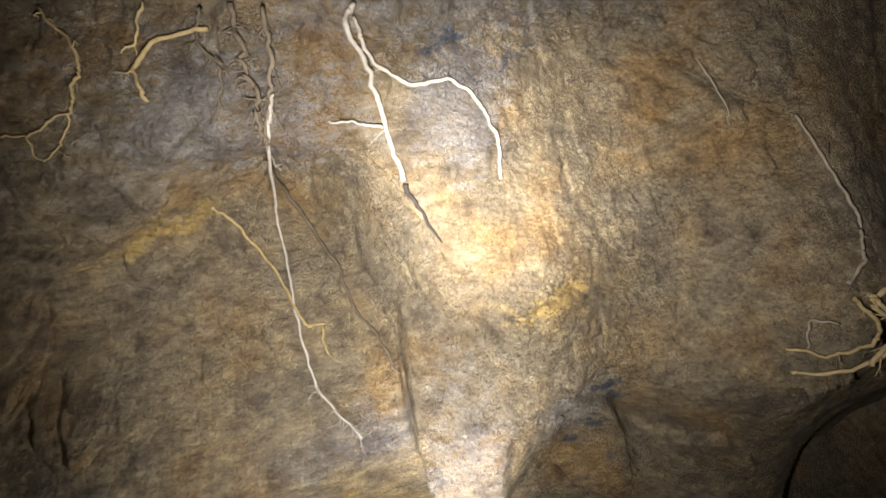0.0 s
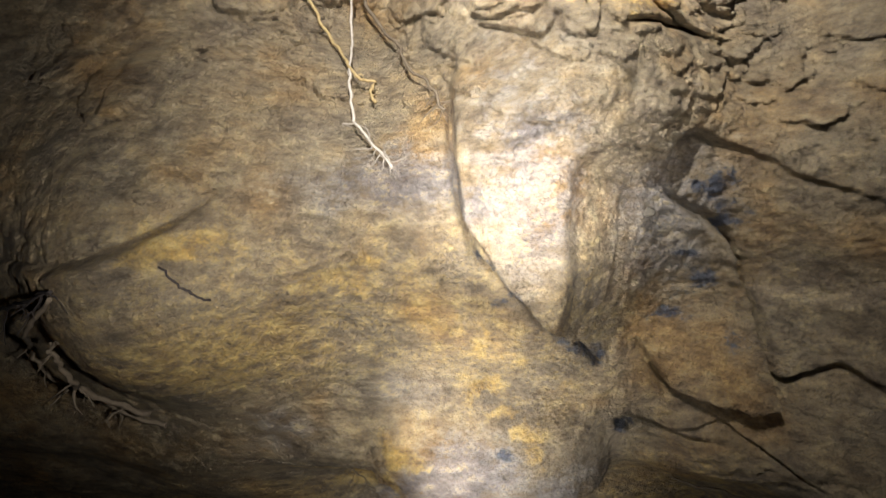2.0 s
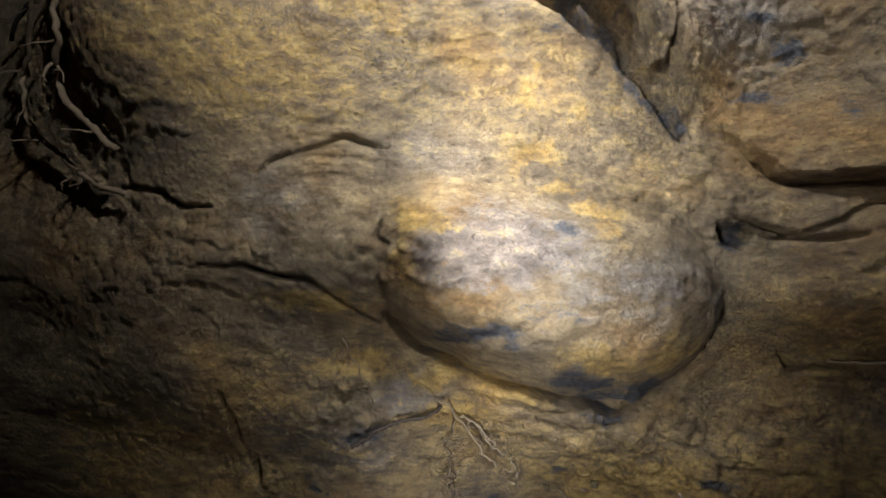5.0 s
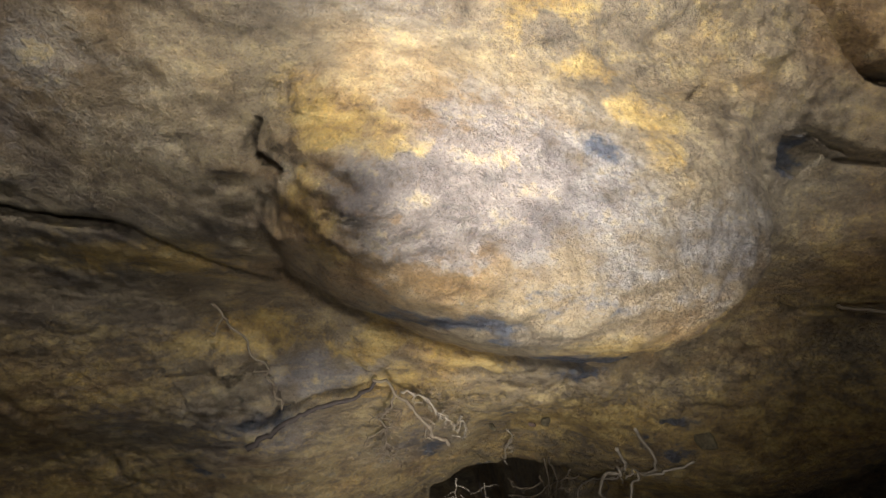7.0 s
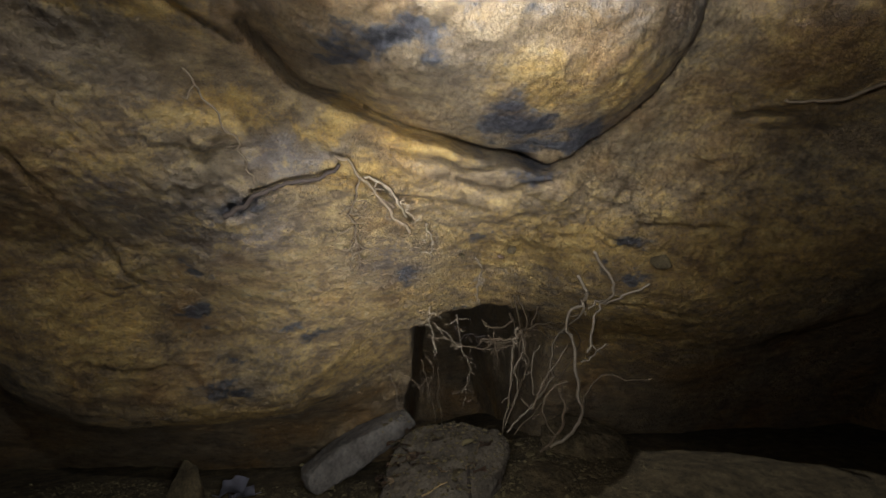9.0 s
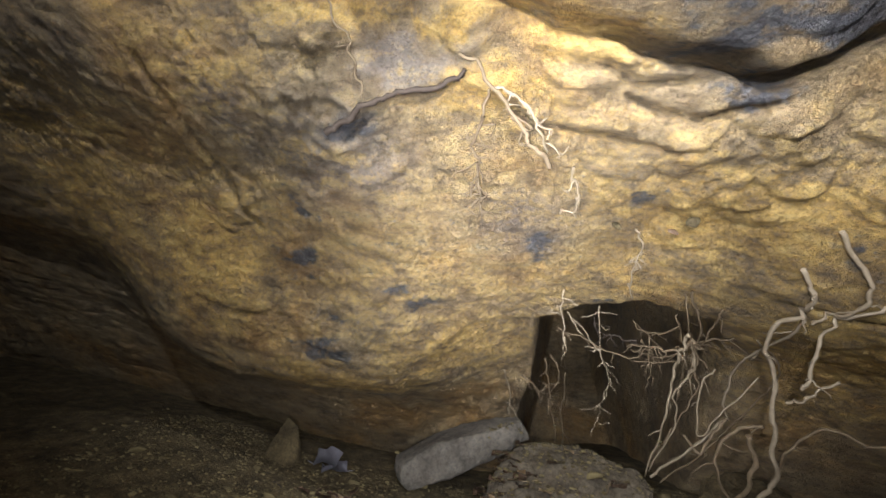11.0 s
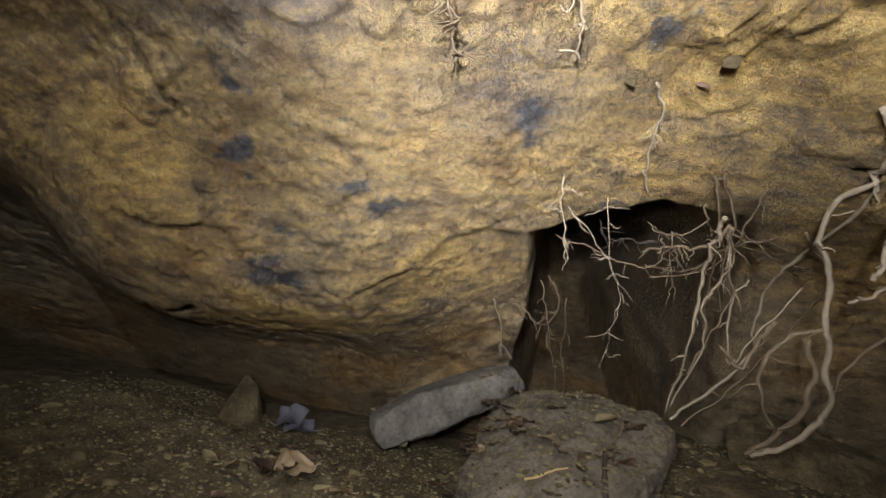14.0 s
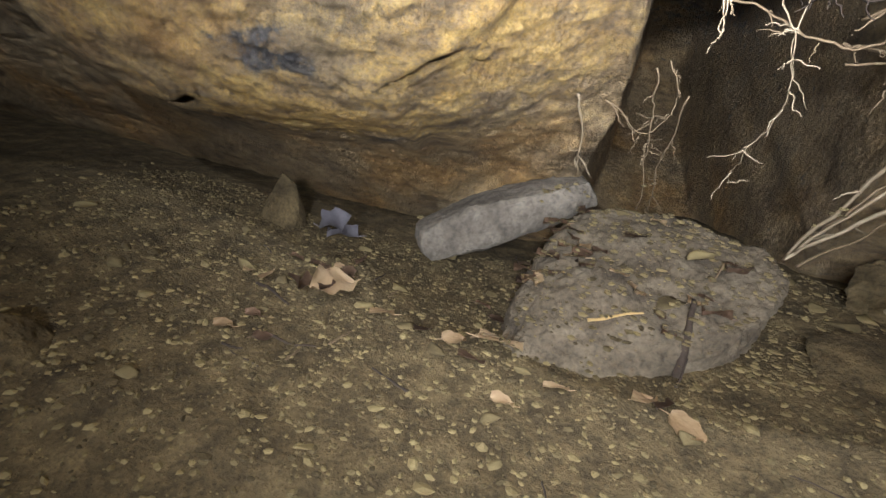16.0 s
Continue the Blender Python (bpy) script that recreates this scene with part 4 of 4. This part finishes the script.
# ---- stones on the floor ----


def stone_mesh(points, cuts, rough, seed, soften=2):
    """A weathered stone: the hull of a few corners, cut finer, softened and pitted."""
    bm = bmesh.new()
    for p in points:
        bm.verts.new(p)
    hull = bmesh.ops.convex_hull(bm, input=bm.verts[:])
    loose = [v for v in bm.verts if not v.link_faces]
    bmesh.ops.delete(bm, geom=loose, context="VERTS")
    bmesh.ops.triangulate(bm, faces=bm.faces[:])
    for n in range(cuts):
        bmesh.ops.subdivide_edges(bm, edges=bm.edges[:], cuts=1, use_grid_fill=True)
        if n < soften:
            bmesh.ops.smooth_vert(bm, verts=bm.verts[:], factor=0.35, use_axis_x=True, use_axis_y=True, use_axis_z=True)
    bm.normal_update()
    shift = Vector((seed * 3.1, seed * 1.7, seed * 0.9))
    for v in bm.verts:
        p = v.co * 9 + shift
        v.co += v.normal * rough * (noise.fractal(p, 0.9, 2.1, 5) * 0.6 + 0.35 * noise.fractal(p * 5, 0.8, 2.0, 3))
    for f in bm.faces:
        f.smooth = True
    return bm


def stone(points, material, label, seed, cuts=5, rough=0.012, soften=2, group=""):
    return tagged(part("stone", stone_mesh(points, cuts, rough, seed, soften), material), label, "stone", group)


def block(length, depth, height, seed):
    """The corners of a rough flat stone lying along x."""
    rng = random.Random(seed)
    out = []
    for x in (-0.5, -0.2, 0.2, 0.5):
        taper = 1 - 0.35 * abs(x) * rng.uniform(0.5, 1.5)
        for y in (-0.5, 0.5):
            for z in (-0.5, 0.5):
                out.append(Vector((x * length * rng.uniform(0.92, 1.05), y * depth * taper * rng.uniform(0.85, 1.1), z * height * taper * rng.uniform(0.8, 1.1))))
    return out


axis = Vector((0.45, 0.12, 0.25)).normalized()
lean = Matrix.Translation((0.262, 0.545, 0.258)) @ Matrix((axis, Vector((-0.25, 0.93, 0.0)).normalized(), axis.cross(Vector((-0.25, 0.93, 0.0)).normalized()))).transposed().to_4x4() @ pose(0, 0, 0, 8, 0, 0)
flat = stone(block(0.56, 0.24, 0.145, 5), STONE, "flat grey-brown stone leaning on the boulder", 3, 5, 0.010, 2)
flat.matrix_world = lean
boulder = stone([(0.35, 0.10, -0.08), (0.39, 0.14, 0.07), (0.41, 0.34, 0.20), (0.50, 0.50, 0.31), (0.62, 0.54, 0.39), (0.78, 0.46, 0.385), (0.93, 0.34, 0.34), (0.965, 0.27, 0.29), (0.93, 0.20, 0.22), (0.82, 0.09, 0.15),
       (0.62, 0.04, 0.09), (0.46, 0.05, 0.05), (0.40, 0.5, -0.05), (0.9, 0.5, 0.0), (0.82, 0.12, 0.0), (0.5, 0.03, -0.1)], DUSTY, "large dusty boulder littered with soil and leaves", 7, 6, 0.015, 2)
boulder.location = (-0.025, 0.0, 0.02)
stone([(-0.56, 0.44, 0.02), (-0.38, 0.43, 0.02), (-0.37, 0.55, 0.05), (-0.55, 0.58, 0.05), (-0.50, 0.50, 0.27), (-0.44, 0.50, 0.24), (-0.53, 0.47, 0.16), (-0.40, 0.47, 0.12)], SOIL,
      "small wedge-shaped stone standing against the wall", 9, 5, 0.008)
stone([(-0.43 + 0.12 * math.cos(a) * math.cos(b), -0.31 + 0.11 * math.sin(a) * math.cos(b), -0.13 + 0.11 * math.sin(b)) for a in (0, 1.1, 2.0, 3.2, 4.3, 5.4) for b in (-0.9, 0.0, 0.7, 1.4)], SOIL,
      "rounded brown boulder half sunk in soil", 11, 4, 0.010)
stone([(0.88, 0.04, 0.08), (1.14, 0.02, 0.10), (1.22, 0.16, 0.16), (1.05, 0.24, 0.22), (0.90, 0.20, 0.18), (0.98, 0.10, 0.18), (1.12, 0.10, 0.18)], SOIL, "low flat stone half buried in gravel", 13, 5, 0.009, 4)
stone([(1.05, 0.30, 0.10), (1.5, 0.20, 0.12), (1.6, 0.5, 0.3), (1.3, 0.55, 0.42), (1.1, 0.45, 0.34), (1.2, 0.30, 0.30), (1.45, 0.28, 0.28)], SOIL, "brown earthy rock beside the hollow", 17, 5, 0.02)

# stones and clods stuck in the wall
for n, (u, v, r, mat, label) in enumerate([(0.63, 0.95, 0.020, SOIL, "small brown clod hanging in the clay wall"), (1.25, 1.03, 0.04, SOIL, "brown square stone set in the rock wall"),
                                           (0.77, 0.95, 0.016, DARK_LEAF, "small dark pebble set in the clay"), (0.80, 0.99, 0.022, SOIL, "small flake of stone set in the clay"),
                                           (1.03, 2.77, 0.03, DUSTY, "loose stone wedged beside the hanging slab")]):
    rng = random.Random(n)
    pts = [at(u, v, wall_smooth(u, v)) + Vector((rng.uniform(-1, 1) * r, rng.uniform(-0.4, 0.3) * r, rng.uniform(-0.8, 0.8) * r)) for _ in range(12)]
    stone(pts, mat, label, 30 + n, 3, r * 0.12, 1)

# ---- litter ----


def leaf(size, curl, rng, lobes):
    """A dry lobed leaf with a midrib, curled up at its edges."""
    bm = bmesh.new()
    n, m, rows = 12, 6, []
    for i in range(n + 1):
        s = i / n
        half = size * 0.36 * (math.sin(math.pi * min(s * 0.97 + 0.02, 1)) ** 0.6) * (1 + lobes * math.sin(s * 15 + curl * 9))
        row = []
        for j in range(-m, m + 1):
            t = j / m
            z = curl * size * (0.5 * t * t + 0.25 * math.sin(3 * s + 2 * t)) - 0.015 * size * (abs(t) < 0.1) + rng.uniform(-0.012, 0.012) * size
            row.append(bm.verts.new((s * size - size / 2, t * half + 0.05 * size * math.sin(4 * s), z)))
        rows.append(row)
    for a, b in zip(rows, rows[1:]):
        for k in range(2 * m):
            bm.faces.new((a[k], a[k + 1], b[k + 1], b[k])).smooth = True
    solid = bmesh.ops.solidify(bm, geom=bm.faces[:], thickness=0.0012)
    return bm


def lay_leaf(x, y, size, curl, turn, tilt, material, label, seed, lift=0.0, z=None, group="fallen leaves"):
    rng = random.Random(seed)
    ob = tagged(new("leaf"), label, "leaf", group)
    part("blade", leaf(size, curl, rng, 0.2 if size > 0.09 else 0.12), material, ob)
    bm = bmesh.new()
    tube(bm, [Vector((size * (0.46 + 0.3 * k / 4), 0.02 * size * k, 0.02 * size * k * curl)) for k in range(5)], size * 0.018, size * 0.010, rng, 5)
    part("stalk", bm, material, ob)
    ob.matrix_world = pose(x, y, (floor_z(x, y) if z is None else z) + 0.006 + lift, tilt, rng.uniform(-12, 12), turn)
    return ob


lay_leaf(-0.05, 0.10, 0.115, 0.35, 60, 32, LEAF, "curled tan maple leaf lying on the gravel", 1, 0.03)
lay_leaf(-0.27, 0.47, 0.14, 0.55, 150, 40, BLUE_LEAF, "crumpled grey-violet leaf by the wall foot", 2, 0.03)
lay_leaf(-0.22, 0.46, 0.10, 0.5, 20, -30, BLUE_LEAF, "crumpled grey-violet leaf by the wall foot", 3, 0.02)
lay_leaf(0.36, 0.08, 0.10, 0.25, 170, 15, LEAF, "tan dry leaf lying by the boulder", 4, 0.01)
lay_leaf(-0.13, 0.09, 0.08, 0.5, 120, 10, DARK_LEAF, "dark rotten leaf on the soil", 5, 0.01)


def down_z(x, y):
    """The top of whatever lies at a place on the floor."""
    hit, place, *_ = scene.ray_cast(bpy.context.evaluated_depsgraph_get(), Vector((x, y, 0.43 if x > 0.32 else 0.2)), Vector((0, 0, -1)))
    return place.z if hit else floor_z(x, y)


bpy.context.view_layer.update()
rng = random.Random(21)
for n in range(64):
    x, y = (rng.uniform(0.40, 0.82), rng.uniform(0.06, 0.46)) if n < 22 else (rng.uniform(0.28, 0.5), rng.uniform(0.2, 0.42)) if n < 40 else (rng.uniform(-0.3, 0.75), rng.uniform(-0.12, 0.32))
    lay_leaf(x, y, rng.uniform(0.025, 0.065), rng.uniform(0.1, 0.5), rng.uniform(0, 360), rng.uniform(-25, 25), rng.choice((LEAF, DARK_LEAF, DARK_LEAF)), "small broken dead leaf among the litter", 40 + n, 0.002, down_z(x, y))


def twig(x, y, length, turn, r, material, seed):
    rng = random.Random(seed)
    a = Vector((math.cos(turn), math.sin(turn), 0)) * length / 2
    ends = [Vector((x, y, 0)) + a * s for s in (-1, -0.3, 0.4, 1)]
    pts = [Vector((p.x, p.y, down_z(p.x, p.y) + r)) for p in ends]
    bm = bmesh.new()
    tube(bm, wiggly(pts, rng, 0.0012, 4), r, r * 0.6, rng, 6)
    return tagged(part("twig", bm, material), "thin dry twig lying among the leaf litter", "twig", "twigs on the floor")


twig(0.57, 0.11, 0.10, 0.1, 0.0035, YELLOW_ROOT, 1)
twig(-0.17, 0.05, 0.12, -0.3, 0.004, DARK_ROOT, 2)
twig(0.70, 0.10, 0.07, 1.4, 0.008, DARK_ROOT, 3)
for n in range(16):
    twig(rng.uniform(-0.4, 0.95), rng.uniform(-0.25, 0.38), rng.uniform(0.03, 0.10), rng.uniform(0, 3.1), rng.uniform(0.0012, 0.003), rng.choice((BROWN_ROOT, DARK_ROOT, DARK_ROOT)), 10 + n)

# loose stones one could count, then the gravel
for n in range(70):
    x, y = rng.uniform(-0.9, 1.2), rng.uniform(-0.45, 0.55)
    r = rng.uniform(0.010, 0.028)
    z = down_z(x, y)
    pts = [Vector((x, y, z)) + Vector((rng.uniform(-1, 1) * r * 1.3, rng.uniform(-1, 1) * r, rng.uniform(-0.6, 0.7) * r)) for _ in range(10)]
    tagged(part("pebble", stone_mesh(pts, 2, r * 0.1, n, 1), GRAVEL), "small angular brown stone lying in the gravel", "pebble", "pebbles on the floor")


def gravel(count, x0, x1, y0, y1, low, high, top=False):
    """Loose chips of stone, far too many to count."""
    shapes = []
    for _ in range(12):
        bm = bmesh.new()
        bmesh.ops.create_icosphere(bm, subdivisions=1, radius=1)
        co = np.array([v.co * random.uniform(0.7, 1.25) for v in bm.verts])
        shapes.append((co * RNG.uniform((0.8, 0.6, 0.35), (1.3, 1.0, 0.7)), np.array([[v.index for v in f.verts] for f in bm.faces])))
        bm.free()
    gx, gy = RNG.uniform(x0, x1, count), RNG.uniform(y0, y1, count)
    size = low + (high - low) * RNG.random(count) ** 3
    gz = ground_detail(gx, gy)
    verts, faces, total = [], [], 0
    for k in range(count):
        co, tri = shapes[k % 12]
        c, s = math.cos(k * 2.4), math.sin(k * 2.4)
        z = down_z(gx[k], gy[k]) if top else gz[k]
        p = co * size[k]
        verts.append(np.stack([p[:, 0] * c - p[:, 1] * s + gx[k], p[:, 0] * s + p[:, 1] * c + gy[k], p[:, 2] + z + size[k] * 0.15], -1))
        faces.append(tri + total)
        total += len(co)
    me = bpy.data.meshes.new("gravel")
    me.from_pydata(np.concatenate(verts).tolist(), [], np.concatenate(faces).tolist())
    me.materials.append(GRAVEL)
    return tagged(new("gravel", me), "loose brown gravel chips strewn over the soil", "gravel", kind="stuff")


gravel(1800, 0.36, 0.92, 0.04, 0.52, 0.002, 0.011, True)
gravel(17000, -1.0, 1.35, -0.6, 0.62, 0.0018, 0.0085)
gravel(700, -1.2, 1.5, -0.5, 0.6, 0.006, 0.014)
